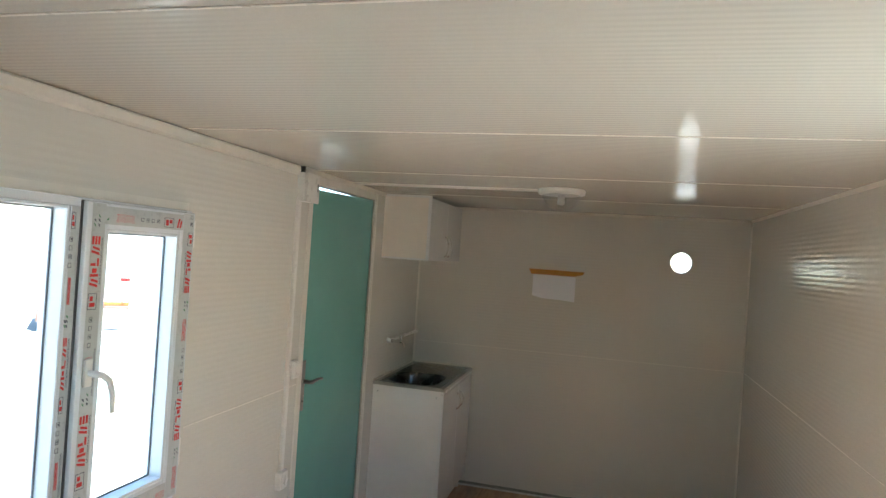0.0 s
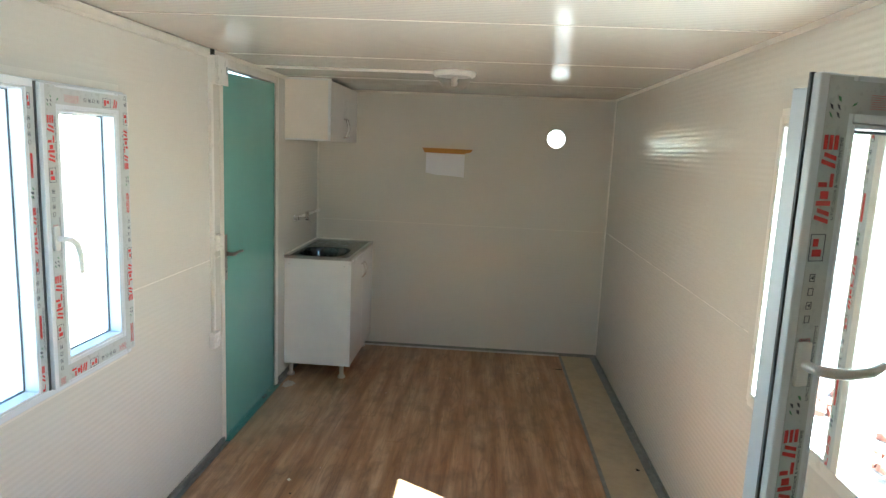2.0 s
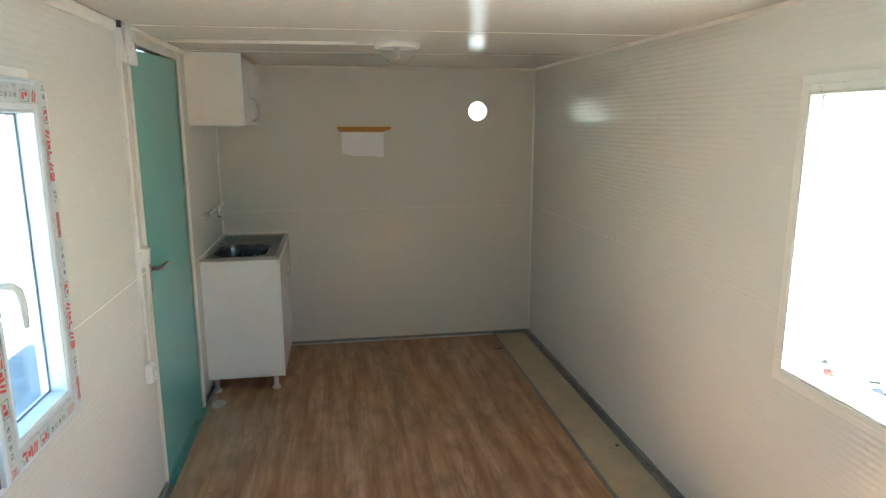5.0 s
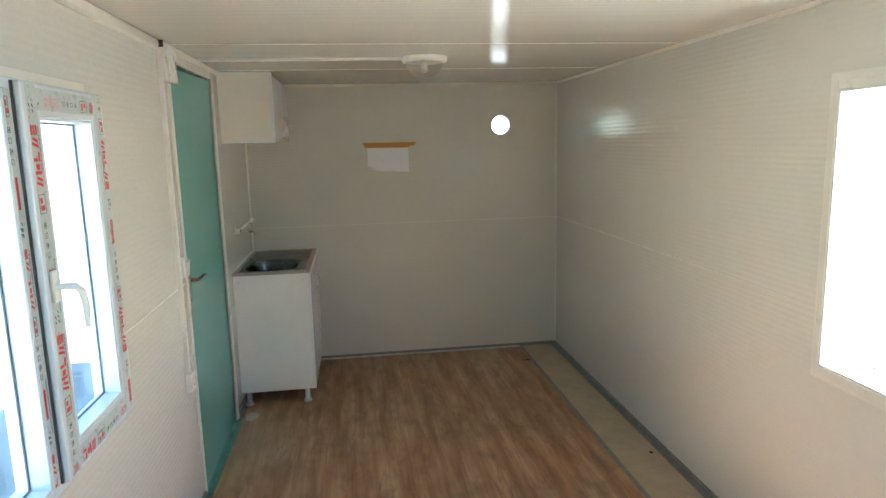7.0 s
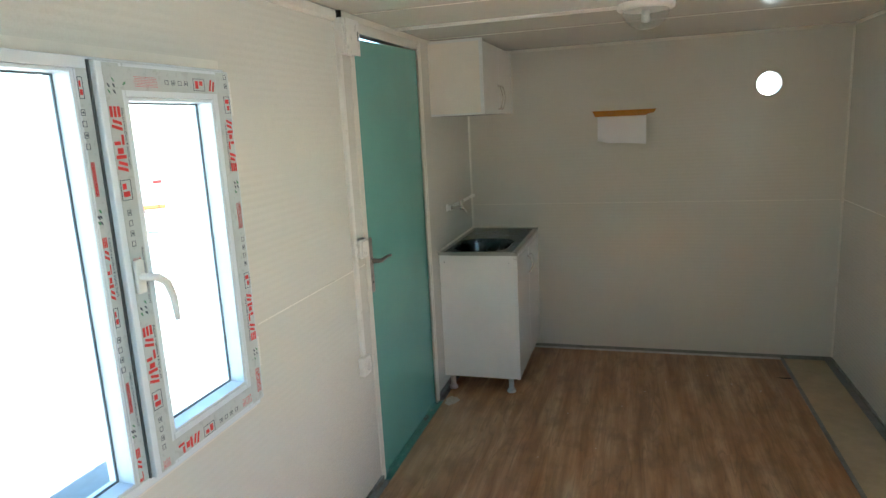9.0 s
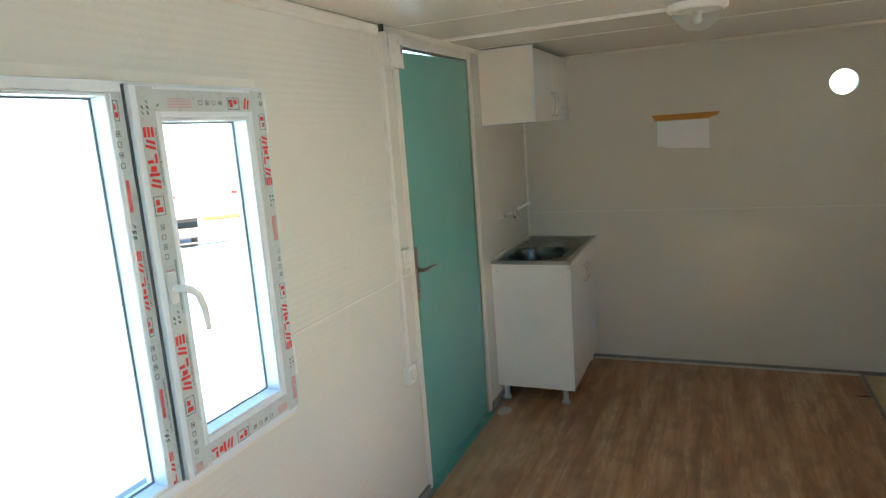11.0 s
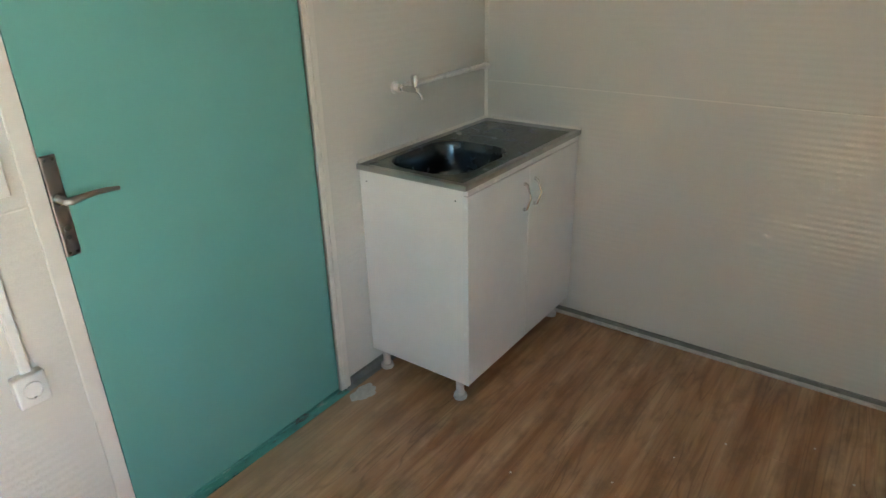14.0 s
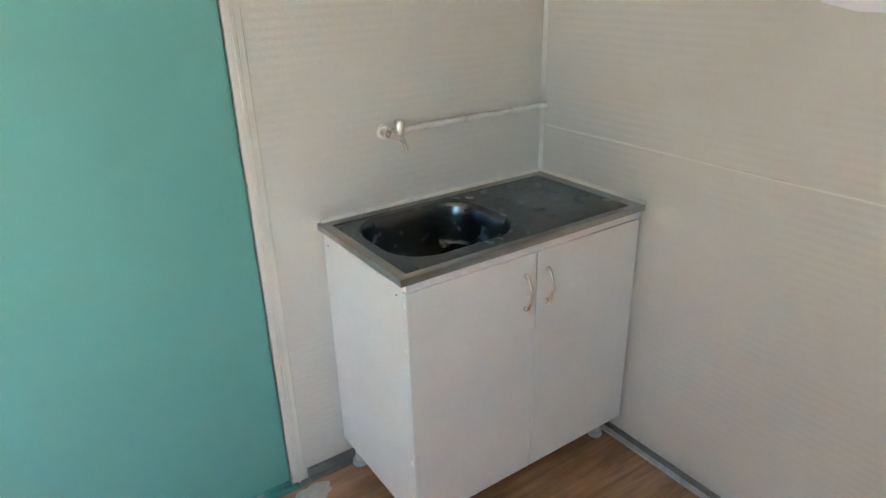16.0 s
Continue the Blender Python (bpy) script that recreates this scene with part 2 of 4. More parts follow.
m_truck = plain("truck_grey", (0.35, 0.36, 0.38), 0.4)
m_tyre = plain("tyre", (0.03, 0.03, 0.03), 0.8)
m_outer = plain("outer_sheet", (0.6, 0.6, 0.58), 0.4)


# ---- mesh helpers ----
ORIGIN = {}


def thing(name, at=(0, 0, 0), **tags):
    ob = new(name)
    ob.empty_display_size = 0.1
    ob.location = at
    ORIGIN[ob.name] = Vector(at)
    return tagged(ob, **tags)


def part(name, bm, material, parent=None, label="", smooth=False, **tags):
    """Links a bmesh as one mesh object. Its corners are given in the thing's surroundings, and shifted to the thing's origin."""
    shift = ORIGIN.get(parent.name, Vector()) if parent else Vector()
    if shift.length:
        bmesh.ops.translate(bm, verts=bm.verts, vec=-shift)
    me = bpy.data.meshes.new(name)
    if smooth:
        for f in bm.faces:
            f.smooth = True
        for e in bm.edges:
            if len(e.link_faces) == 2 and e.calc_face_angle(0) > 0.7:
                e.smooth = False
    bm.to_mesh(me)
    bm.free()
    me.materials.append(material)
    ob = new(name, me)
    if parent:
        ob.parent = parent
        ORIGIN[ob.name] = shift
    return tagged(ob, label=label, **tags)


def bx(x0, x1, y0, y1, z0, z1, b=0.0, bm=None, turn=None):
    """A box, its edges rounded by b, added to bm."""
    own = bmesh.new()
    v = [own.verts.new((x, y, z)) for x in (x0, x1) for y in (y0, y1) for z in (z0, z1)]
    for q in ((0, 1, 3, 2), (4, 6, 7, 5), (0, 4, 5, 1), (2, 3, 7, 6), (0, 2, 6, 4), (1, 5, 7, 3)):
        own.faces.new([v[i] for i in q])
    bmesh.ops.recalc_face_normals(own, faces=own.faces)
    if b:
        bmesh.ops.bevel(own, geom=list(own.edges), offset=b, segments=2, profile=0.5, affect="EDGES")
    if turn is not None:
        own.transform(turn)
    return join(bm, own)


def join(bm, own):
    if bm is None:
        return own
    me = bpy.data.meshes.new("tmp")
    own.to_mesh(me)
    own.free()
    bm.from_mesh(me)
    bpy.data.meshes.remove(me)
    return bm


def tube(points, radii, seg=12, bm=None, cap=True, flat=1.0):
    """A round bar through the points."""
    own = bmesh.new()
    pts = [Vector(p) for p in points]
    if isinstance(radii, (int, float)):
        radii = [radii] * len(pts)
    rings, side = [], None
    for i, (p, r) in enumerate(zip(pts, radii)):
        way = (pts[min(i + 1, len(pts) - 1)] - pts[max(i - 1, 0)]).normalized()
        if side is None:
            side = way.orthogonal().normalized()
        side = (side - way * side.dot(way)).normalized()
        up = way.cross(side)
        rings.append([own.verts.new(p + r * (math.cos(a) * side + flat * math.sin(a) * up)) for a in (2 * math.pi * k / seg for k in range(seg))])
    for a, b in zip(rings, rings[1:]):
        for k in range(seg):
            own.faces.new((a[k], a[(k + 1) % seg], b[(k + 1) % seg], b[k]))
    if cap:
        own.faces.new(rings[0][::-1]), own.faces.new(rings[-1])
    bmesh.ops.recalc_face_normals(own, faces=own.faces)
    return join(bm, own)


def lathe(profile, centre, seg=32, bm=None):
    """Turns (radius, z) about an upright axis."""
    own = bmesh.new()
    c = Vector(centre)
    rings = []
    for r, z in profile:
        if r < 1e-6:
            rings.append([own.verts.new(c + Vector((0, 0, z)))])
        else:
            rings.append([own.verts.new(c + Vector((r * math.cos(a), r * math.sin(a), z))) for a in (2 * math.pi * k / seg for k in range(seg))])
    for a, b in zip(rings, rings[1:]):
        for k in range(seg):
            q = [a[k % len(a)], a[(k + 1) % len(a)], b[(k + 1) % len(b)], b[k % len(b)]]
            q = list(dict.fromkeys(q))
            if len(q) > 2:
                own.faces.new(q)
    bmesh.ops.recalc_face_normals(own, faces=own.faces)
    return join(bm, own)


def prism(outline, axis, a, b, bm=None):
    """A flat outline of (p, q) pushed along an axis from a to b."""
    own = bmesh.new()

    def at(p, q, h):
        return {"x": (h, p, q), "y": (p, h, q), "z": (p, q, h)}[axis]
    lo, hi = [own.verts.new(at(p, q, a)) for p, q in outline], [own.verts.new(at(p, q, b)) for p, q in outline]
    n = len(outline)
    own.faces.new(lo), own.faces.new(hi[::-1])
    for k in range(n):
        own.faces.new((lo[k], hi[k], hi[(k + 1) % n], lo[(k + 1) % n]))
    bmesh.ops.recalc_face_normals(own, faces=own.faces)
    return join(bm, own)


# ---- room shell ----
S = "structure"
WIN = dict(left=(-4.033, 0.0), right=(-3.045, 0.0))     # where the frame begins along y, and its rise
WW, WZ0, WZ1 = 1.068, 0.858, 1.872
DOOR_A, DOOR_B, DOOR_TOP = -1.955, -1.095, 2.092
JOINT = 1.085


def wall_along_y(name, x_in, x_out, hole, door=None, z_off=0.0):
    """A side wall in two courses of panel, with its window hole and perhaps a door hole."""
    y0, y1 = hole
    z0, z1 = WZ0 + z_off, WZ1 + z_off
    lo, hi = min(x_in, x_out), max(x_in, x_out)
    bm = bmesh.new()
    ys = [BACK, y0, y1] + (list(door) if door else []) + [0.0]
    for a, b in zip(ys, ys[1:]):
        if (a, b) == (y0, y1):
            bx(lo, hi, a, b, -0.02, z0, bm=bm)
            bx(lo, hi, a, b, z1, H, bm=bm)
        elif door and (a, b) == tuple(door):
            bx(lo, hi, a, b, DOOR_TOP, H, bm=bm)
        else:
            bx(lo, hi, a, b, -0.02, JOINT, bm=bm)
            bx(lo, hi, a, b, JOINT, H, bm=bm)
    return part(name, bm, m_wall, kind=S)


L0 = WIN["left"][0]
R0 = WIN["right"][0]
wall_left = wall_along_y("wall_west", 0.0, -T, (L0, L0 + WW), (DOOR_A, DOOR_B))
wall_right = wall_along_y("wall_east", W, W + T, (R0 - WW, R0), None, WIN["right"][1])
part("wall_south", bx(-T, W + T, BACK - T, BACK, -0.02, H), m_wall, kind=S)


def wall_with_hole(cx, cz, r):
    """The end wall, with the round vent hole through it."""
    bm = bmesh.new()
    n = 48
    for y in (0.0, T):
        x0, x1, z0, z1 = -T, W + T, -0.02, H
        ring = [bm.verts.new((cx + r * math.cos(2 * math.pi * k / n), y, cz + r * math.sin(2 * math.pi * k / n))) for k in range(n)]
        sq = [bm.verts.new((cx + s * 0.15, y, cz + t * 0.15)) for s, t in ((1, 1), (-1, 1), (-1, -1), (1, -1))]
        for q in range(4):
            a = n // 8 + q * n // 4
            fan = [ring[(a + k) % n] for k in range(n // 4 + 1)]
            bm.faces.new([sq[q]] + fan + [sq[(q + 1) % 4]])
        out = [bm.verts.new(p) for p in ((x1, y, z1), (x0, y, z1), (x0, y, z0), (x1, y, z0))]
        for q in range(4):
            bm.faces.new((out[q], out[(q + 1) % 4], sq[(q + 1) % 4], sq[q]))
        if y == 0.0:
            first = ring
    for k in range(n):
        bm.faces.new((first[k], first[(k + 1) % n], ring[(k + 1) % n], ring[k]))
    bmesh.ops.recalc_face_normals(bm, faces=bm.faces)
    return part("wall_north", bm, m_wall, kind=S)


wall_with_hole(1.976, 1.829, 0.077)

# ceiling: panels a metre wide across the room, pale seals in the joints
bm = bmesh.new()
joints = [0.045 - 1.015 * k for k in range(6)]
edges = [T] + joints + [BACK - T]
for a, b in zip(edges, edges[1:]):
    bx(-T, W + T, b + 0.0005, a - 0.0005, H, H + T, bm=bm)
part("ceiling", bm, m_ceil, kind=S)
bm = bmesh.new()
for y in joints[1:]:
    bx(0.03, W - 0.03, y - 0.004, y + 0.004, H - 0.0015, H + 0.01, bm=bm)
part("trim_ceiling_joint", bm, m_seal, kind=S)
part("roof", bx(-T - 0.02, W + T + 0.02, BACK - T - 0.02, T + 0.02, H + T + 0.004, H + T + 0.03), m_outer, kind=S)

# floor slab under the planks
part("floor", bx(-T, W + T, BACK - T, T, -0.12, -0.006), m_galv, kind=S)

# corner trims
bm = prism([(0, H - 0.0022), (0.014, H - 0.0022), (0.018, H - 0.010), (0.015, H - 0.034), (0.007, H - 0.043), (0, H - 0.045)], "y", BACK, -2.135)
prism([(0, H), (0.020, H), (0.017, H - 0.007), (0.007, H - 0.018), (0, H - 0.022)], "y", -2.095, 0, bm)
part("trim_ceiling_west", bm, m_trim, kind=S)
bm = prism([(W, H), (W - 0.016, H), (W - 0.013, H - 0.005), (W - 0.005, H - 0.013), (W, H - 0.016)], "y", BACK, 0)
part("trim_ceiling_east", bm, m_trim, kind=S)
bm = prism([(0, H), (-0.016, H), (-0.013, H - 0.006), (-0.006, H - 0.014), (0, H - 0.018)], "x", 0.0, W)
part("trim_ceiling_north", bm, m_trim, kind=S)
for name, x, s in (("trim_corner_west", 0, 1), ("trim_corner_east", W, -1)):
    bm = prism([(x, 0), (x + s * 0.011, 0), (x + s * 0.008, -0.004), (x + s * 0.004, -0.008), (x, -0.011)], "z", 0.0, H - 0.02)
    part(name, bm, m_trim, kind=S)
# panel joints on the walls
bm = bmesh.new()
for a, b in ((BACK, L0 - 0.06), (L0 + WW + 0.09, DOOR_A - 0.05)):
    bx(-0.002, 0.0012, a, b, JOINT - 0.004, JOINT + 0.001, bm=bm)
part("trim_joint_west", bm, m_seal, kind=S)
bm = bmesh.new()
for a, b in ((BACK, R0 - WW - 0.06), (R0 + 0.10, -0.02)):
    bx(W - 0.0012, W + 0.002, a, b, JOINT - 0.003, JOINT, bm=bm)
part("trim_joint_east", bm, m_seal, kind=S)
part("trim_joint_north", bx(0.02, W - 0.02, -0.0012, 0.002, JOINT - 0.006, JOINT - 0.001), m_seal, kind=S)
# steel channel at the foot of the walls
bm = bx(0.0, 0.012, BACK, DOOR_A - 0.04, -0.006, 0.035)
bx(0.012, 0.034, BACK, DOOR_A - 0.04, -0.006, 0.003, bm=bm)
bx(0.0, 0.012, DOOR_B + 0.06, -0.012, -0.006, 0.035, bm=bm)
bx(0.012, 0.034, DOOR_B + 0.06, -0.012, -0.006, 0.003, bm=bm)
part("baseboard_west", bm, m_galv, kind=S)
bm = bx(W - 0.008, W, BACK, -0.012, -0.006, 0.018)
bx(W - 0.050, W - 0.008, BACK, -0.012, -0.006, 0.003, bm=bm)
part("baseboard_east", bm, m_galv, kind=S)
part("baseboard_north", bx(0, W, -0.010, 0, -0.006, 0.024), m_galv, kind=S)
part("trim_floor_north", bx(0.03, 2.12, -0.032, -0.010, -0.004, 0.007, 0.002), m_dirty, kind=S)
part("trim_floor_strip", bx(2.118, 2.140, BACK, -0.014, -0.006, 0.0025), m_galv, kind=S)
part("floor_strip", bx(2.140, W - 0.050, BACK, -0.014, -0.006, 0.001), m_strip, kind=S)


# ---- windows ----
def text_part(body, size, at, turn, parent, material):
    cu = bpy.data.curves.new("lettering", "FONT")
    cu.body, cu.size, cu.align_x, cu.align_y, cu.extrude = body, size, "CENTER", "CENTER", 0.0002
    cu.materials.append(material)
    ob = new("lettering", cu)
    ob.parent = parent
    ob.matrix_local = Matrix.Translation(Vector(at) - ORIGIN.get(parent.name, Vector())) @ turn
    return ob


# the maker's mark as plain blocks: (along, share of the height)
SLANTS = [[(0.0, 0.0), (0.0075, 0.0), (0.0150, 1.0), (0.0080, 1.0)], [(0.0125, 0.0), (0.0200, 0.0), (0.0265, 0.85), (0.0195, 0.85)]]
BLOCKS = [SLANTS, [[(0.0, 0.0), (0.0080, 0.0), (0.0080, 1.0), (0.0, 1.0)], [(0.0110, 0.22), (0.0240, 0.22), (0.0240, 0.78), (0.0110, 0.78)]],
          [[(0.0, 0.0), (0.0225, 0.0), (0.0225, 0.24), (0.0, 0.24)], [(0.0, 0.40), (0.0080, 0.40), (0.0080, 1.0), (0.0, 1.0)]],
          SLANTS, [[(0.0, 0.0), (0.0235, 0.0), (0.0235, 0.26), (0.0, 0.26)], [(0.0, 0.38), (0.0235, 0.38), (0.0235, 0.62), (0.0, 0.62)], [(0.0, 0.74), (0.0235, 0.74), (0.0235, 1.0), (0.0, 1.0)]]]


def film_prints(sash, x0, x1, z0, z1, y, upright, phase, rng, across=(0.30, 0.62), flip=False):
    """Printed film on one bar of a profile, its pattern repeating every half metre: an outlined mark, five broad red
    blocks, small dark and green marks, fine red lines. phase: where a mark begins; flip: the print runs the other way."""
    part("film", bx(x0, x1, y - 0.0006, y + 0.001, z0, z1), m_film, sash)
    length = (z1 - z0) if upright else (x1 - x0)
    wide = (x1 - x0) if upright else (z1 - z0)
    step = 0.509
    red, ink, green = bmesh.new(), bmesh.new(), bmesh.new()
    b0, h = wide * across[0], wide * across[1]

    def place(a, c):
        # a runs along the print, c up its letters
        if flip:
            a, c = length - a, wide - c if not upright else c
        if upright:
            return (x0 + (wide - c if not flip else c), z0 + a)
        return (x0 + a, z0 + c)

    def put(bm, outline, lift=0.0011):
        if all(0.003 < a < length - 0.003 for a, _ in outline):
            prism([place(a, c) for a, c in outline], "y", y - lift, y - 0.0004, bm)

    def slab(bm, a0, a1, c0, c1):
        a0, a1 = max(a0, 0.004), min(a1, length - 0.004)
        if a1 - a0 > 0.0006:
            put(bm, [(a0, c0), (a1, c0), (a1, c1), (a0, c1)])
    pos = phase - 2 * step
    while pos < length:
        top = b0 + h
        # outlined mark
        for a0, a1, c0, c1 in ((0, 0.0014, b0, top), (0.045, 0.0464, b0, top), (0, 0.0464, b0 - 0.0007, b0 + 0.0007), (0, 0.0464, top - 0.0007, top + 0.0007)):
            slab(ink, pos + a0, pos + a1, c0, c1)
        slab(red, pos + 0.008, pos + 0.020, b0 + h * 0.18, b0 + h * 0.82), slab(red, pos + 0.025, pos + 0.038, b0 + h * 0.45, b0 + h * 0.82)
        # five broad blocks
        for k, blocks in enumerate(BLOCKS):
            q = pos + 0.063 + k * 0.0306
            for block in blocks:
                put(red, [(q + a, b0 + h * c) for a, c in block])
        # a dark and green cluster, a row of fine red lines, four small dark marks
        for k in range(5):
            q, c = pos + 0.236 + (k % 3) * 0.013, b0 + h * (0.15 + 0.5 * (k // 3))
            m = green if k in (2, 3) else ink
            put(m, [(q, c), (q + 0.008, c + rng.uniform(0.001, 0.004)), (q + 0.010, c + 0.008), (q + 0.003, c + 0.005)])
        for k in range(7):
            slab(red, pos + 0.300, pos + 0.375, b0 + h * 0.1 + k * h * 0.12, b0 + h * 0.1 + k * h * 0.12 + 0.0007)
        for k in range(4):
            q, c = pos + 0.402 + k * 0.024, b0 + h * 0.35
            slab(ink, q, q + 0.013, c, c + 0.0012), slab(ink, q, q + 0.013, c + 0.010, c + 0.0112)
            slab(ink, q, q + 0.0012, c, c + 0.011), slab(ink, q + 0.0118, q + 0.013, c, c + 0.011)
            if k % 2:
                put(ink, [(q + 0.003, c + 0.003), (q + 0.010, c + 0.003), (q + 0.0065, c + 0.009)])
        pos += step
    for name, bm, mat in (("red_print", red, m_red), ("dark_print", ink, m_ink), ("green_print", green, m_green)):
        if len(bm.verts):
            part(name, bm, mat, sash)
        else:
            bm.free()
    if length > 0.3:
        turn = Matrix.Rotation(radians(90), 4, "X")
        lead = b0 - 0.007
        for a in (phase - step + 0.138, phase + 0.138, phase + step + 0.138, phase - 0.18):
            if 0.09 < a < length - 0.09:
                px, pz = place(a, lead)
                roll = (90 if upright else 0) + (180 if flip else 0)
                text_part("U.PVC DOOR & WINDOW SYSTEMS", 0.0085, (px, y - 0.0012, pz), turn @ Matrix.Rotation(radians(roll), 4, "Z"), sash, m_ink)


def ring_frame(x0, x1, z0, z1, w, y0, y1, b=0.003):
    """Four bars round an opening, butted."""
    bm = bx(x0, x0 + w, y0, y1, z0, z1, b)
    bx(x1 - w, x1, y0, y1, z0, z1, b, bm)
    bx(x0 + w, x1 - w, y0, y1, z0, z0 + w, b, bm)
    bx(x0 + w, x1 - w, y0, y1, z1 - w, z1, b, bm)
    return bm


FW = 0.026      # width of the fixed frame
SASH_L, SASH_R, SASH_B, SASH_T = 0.581, 1.056, 0.884, 1.864


def window(name, pose_m, open_turn, rng, proud, m_bar, m_line):
    """A white two-light window. Local x runs to the right as seen from the room, y outwards."""
    w = tagged(new(name), kind=S, label="white plastic two-light window with printed film on its profiles")
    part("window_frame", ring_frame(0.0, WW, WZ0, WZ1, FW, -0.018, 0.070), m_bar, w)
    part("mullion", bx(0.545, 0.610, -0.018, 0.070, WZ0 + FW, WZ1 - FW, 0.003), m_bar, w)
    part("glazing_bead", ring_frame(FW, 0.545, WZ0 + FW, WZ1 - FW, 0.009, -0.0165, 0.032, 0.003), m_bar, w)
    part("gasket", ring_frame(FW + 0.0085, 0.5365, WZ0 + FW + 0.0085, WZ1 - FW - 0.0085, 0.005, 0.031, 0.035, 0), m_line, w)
    pane = part("pane", bx(FW + 0.006, 0.539, 0.035, 0.041, WZ0 + FW + 0.006, WZ1 - FW - 0.006), m_glass, w)
    pane.visible_shadow = False
    film_prints(w, 0.549, 0.578, WZ0 + FW, WZ1 - FW, -0.018, True, 0.389, rng, (0.55, 0.42))
    c = 0.030
    part("casing", ring_frame(-c, WW + c, WZ0 - c, WZ1 + c, c, proud - 0.004, proud, 0), m_trim, w)
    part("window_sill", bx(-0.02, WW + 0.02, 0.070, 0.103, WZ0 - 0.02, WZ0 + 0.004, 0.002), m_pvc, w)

    # the sash turns about its right-hand edge
    hx, hy = SASH_R, -0.040
    bm = ring_frame(SASH_L, SASH_R, SASH_B, SASH_T, 0.077, -0.040, -0.0235, 0.003)
    bmesh.ops.translate(bm, verts=bm.verts, vec=(-hx, -hy, 0))
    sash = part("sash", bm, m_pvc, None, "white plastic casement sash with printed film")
    sash.parent = w
    ORIGIN[sash.name] = Vector((hx, hy, 0))
    inner = ring_frame(SASH_L + 0.020, SASH_R - 0.020, SASH_B + 0.020, SASH_T - 0.020, 0.057, -0.0235, 0.036, 0.002)
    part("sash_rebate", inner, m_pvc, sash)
    part("seal", ring_frame(SASH_L - 0.003, SASH_R + 0.001, SASH_B - 0.001, SASH_T + 0.001, 0.014, -0.0234, -0.0186, 0), m_rubber, sash)
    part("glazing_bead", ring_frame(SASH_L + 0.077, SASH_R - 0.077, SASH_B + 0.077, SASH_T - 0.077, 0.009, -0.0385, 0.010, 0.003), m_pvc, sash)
    part("gasket", ring_frame(SASH_L + 0.0855, SASH_R - 0.0855, SASH_B + 0.0855, SASH_T - 0.0855, 0.005, 0.009, 0.013, 0), m_rubber, sash)
    pane = part("pane", bx(SASH_L + 0.080, SASH_R - 0.080, 0.013, 0.019, SASH_B + 0.080, SASH_T - 0.080), m_glass, sash)
    pane.visible_shadow = False
    film_prints(sash, SASH_L + 0.018, SASH_L + 0.066, SASH_B + 0.004, SASH_T - 0.004, -0.040, True, 0.669, rng)
    film_prints(sash, SASH_R - 0.060, SASH_R - 0.006, SASH_B + 0.004, SASH_T - 0.004, -0.040, True, 0.064, rng, (0.50, 0.46), True)
    film_prints(sash, SASH_L + 0.066, SASH_R - 0.062, SASH_T - 0.062, SASH_T - 0.010, -0.040, False, 0.251, rng, (0.12, 0.58))
    film_prints(sash, SASH_L + 0.066, SASH_R - 0.062, SASH_B + 0.010, SASH_B + 0.062, -0.040, False, 0.183, rng, (0.40, 0.55), True)
    # handle: oval plate and a bent lever hanging down
    px, pz = SASH_L + 0.033, 1.379
    plate = bx(px - 0.014, px + 0.014, -0.052, -0.040, pz - 0.040, pz + 0.040, 0.0055)
    handle = part("handle", plate, m_plastic, sash, "white plastic window handle", smooth=True)
    if open_turn:
        pts = [(px, -0.050, pz), (px, -0.078, pz), (px + 0.012, -0.090, pz - 0.001), (px + 0.050, -0.096, pz - 0.004), (px + 0.100, -0.094, pz - 0.004), (px + 0.132, -0.088, pz + 0.004)]
    else:
        pts = [(px, -0.050, pz), (px, -0.076, pz), (px + 0.008, -0.088, pz - 0.002), (px + 0.030, -0.094, pz - 0.020), (px + 0.047, -0.092, pz - 0.060), (px + 0.056, -0.088, pz - 0.118)]
    part("lever", tube(pts, [0.009, 0.009, 0.010, 0.0095, 0.009, 0.007], 14), m_plastic, sash, smooth=True)
    for zz in (SASH_B + 0.10, SASH_T - 0.12):
        bm = bmesh.new()
        for k in range(3):
            tube([(SASH_R + 0.007, -0.030, zz + k * 0.032), (SASH_R + 0.007, -0.030, zz + k * 0.032 + 0.029)], 0.0075, 12, bm)
        part("hinge", bm, m_plastic, sash, smooth=True)
    sash.matrix_local = Matrix.Translation((hx, hy, 0)) @ Matrix.Rotation(radians(open_turn), 4, "Z")
    w.matrix_world = pose_m @ Matrix.Translation((0, -proud, 0))
    return w


OPEN_TURN = 110.0
rng = random.Random(4)
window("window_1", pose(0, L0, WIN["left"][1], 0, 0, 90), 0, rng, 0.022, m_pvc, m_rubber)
window("window_2", pose(W, R0, WIN["right"][1], 0, 0, -90), OPEN_TURN, rng, 0.004, m_cream_pvc, m_cream_pvc)


# ---- door ----
door = thing("door_1", (0, DOOR_A, 0), kind=S, label="closed teal painted door with a bronze lever handle")
bm = bx(-0.046, -0.004, DOOR_A + 0.005, DOOR_B - 0.002, 0.012, 2.078, 0.002)
for v in bm.verts:
    if v.co.z > 1.0:
        v.co.z += 0.025 * (v.co.y - DOOR_A) / (DOOR_B - DOOR_A) - 0.011
part("leaf", bm, m_teal, door)
bm = bx(-T - 0.004, 0.008, DOOR_B, DOOR_B + 0.050, 0.0, DOOR_TOP + 0.045, 0.003)
bx(-0.006, 0.012, DOOR_B + 0.018, DOOR_B + 0.030, 0.0, DOOR_TOP + 0.04, 0.002, bm)
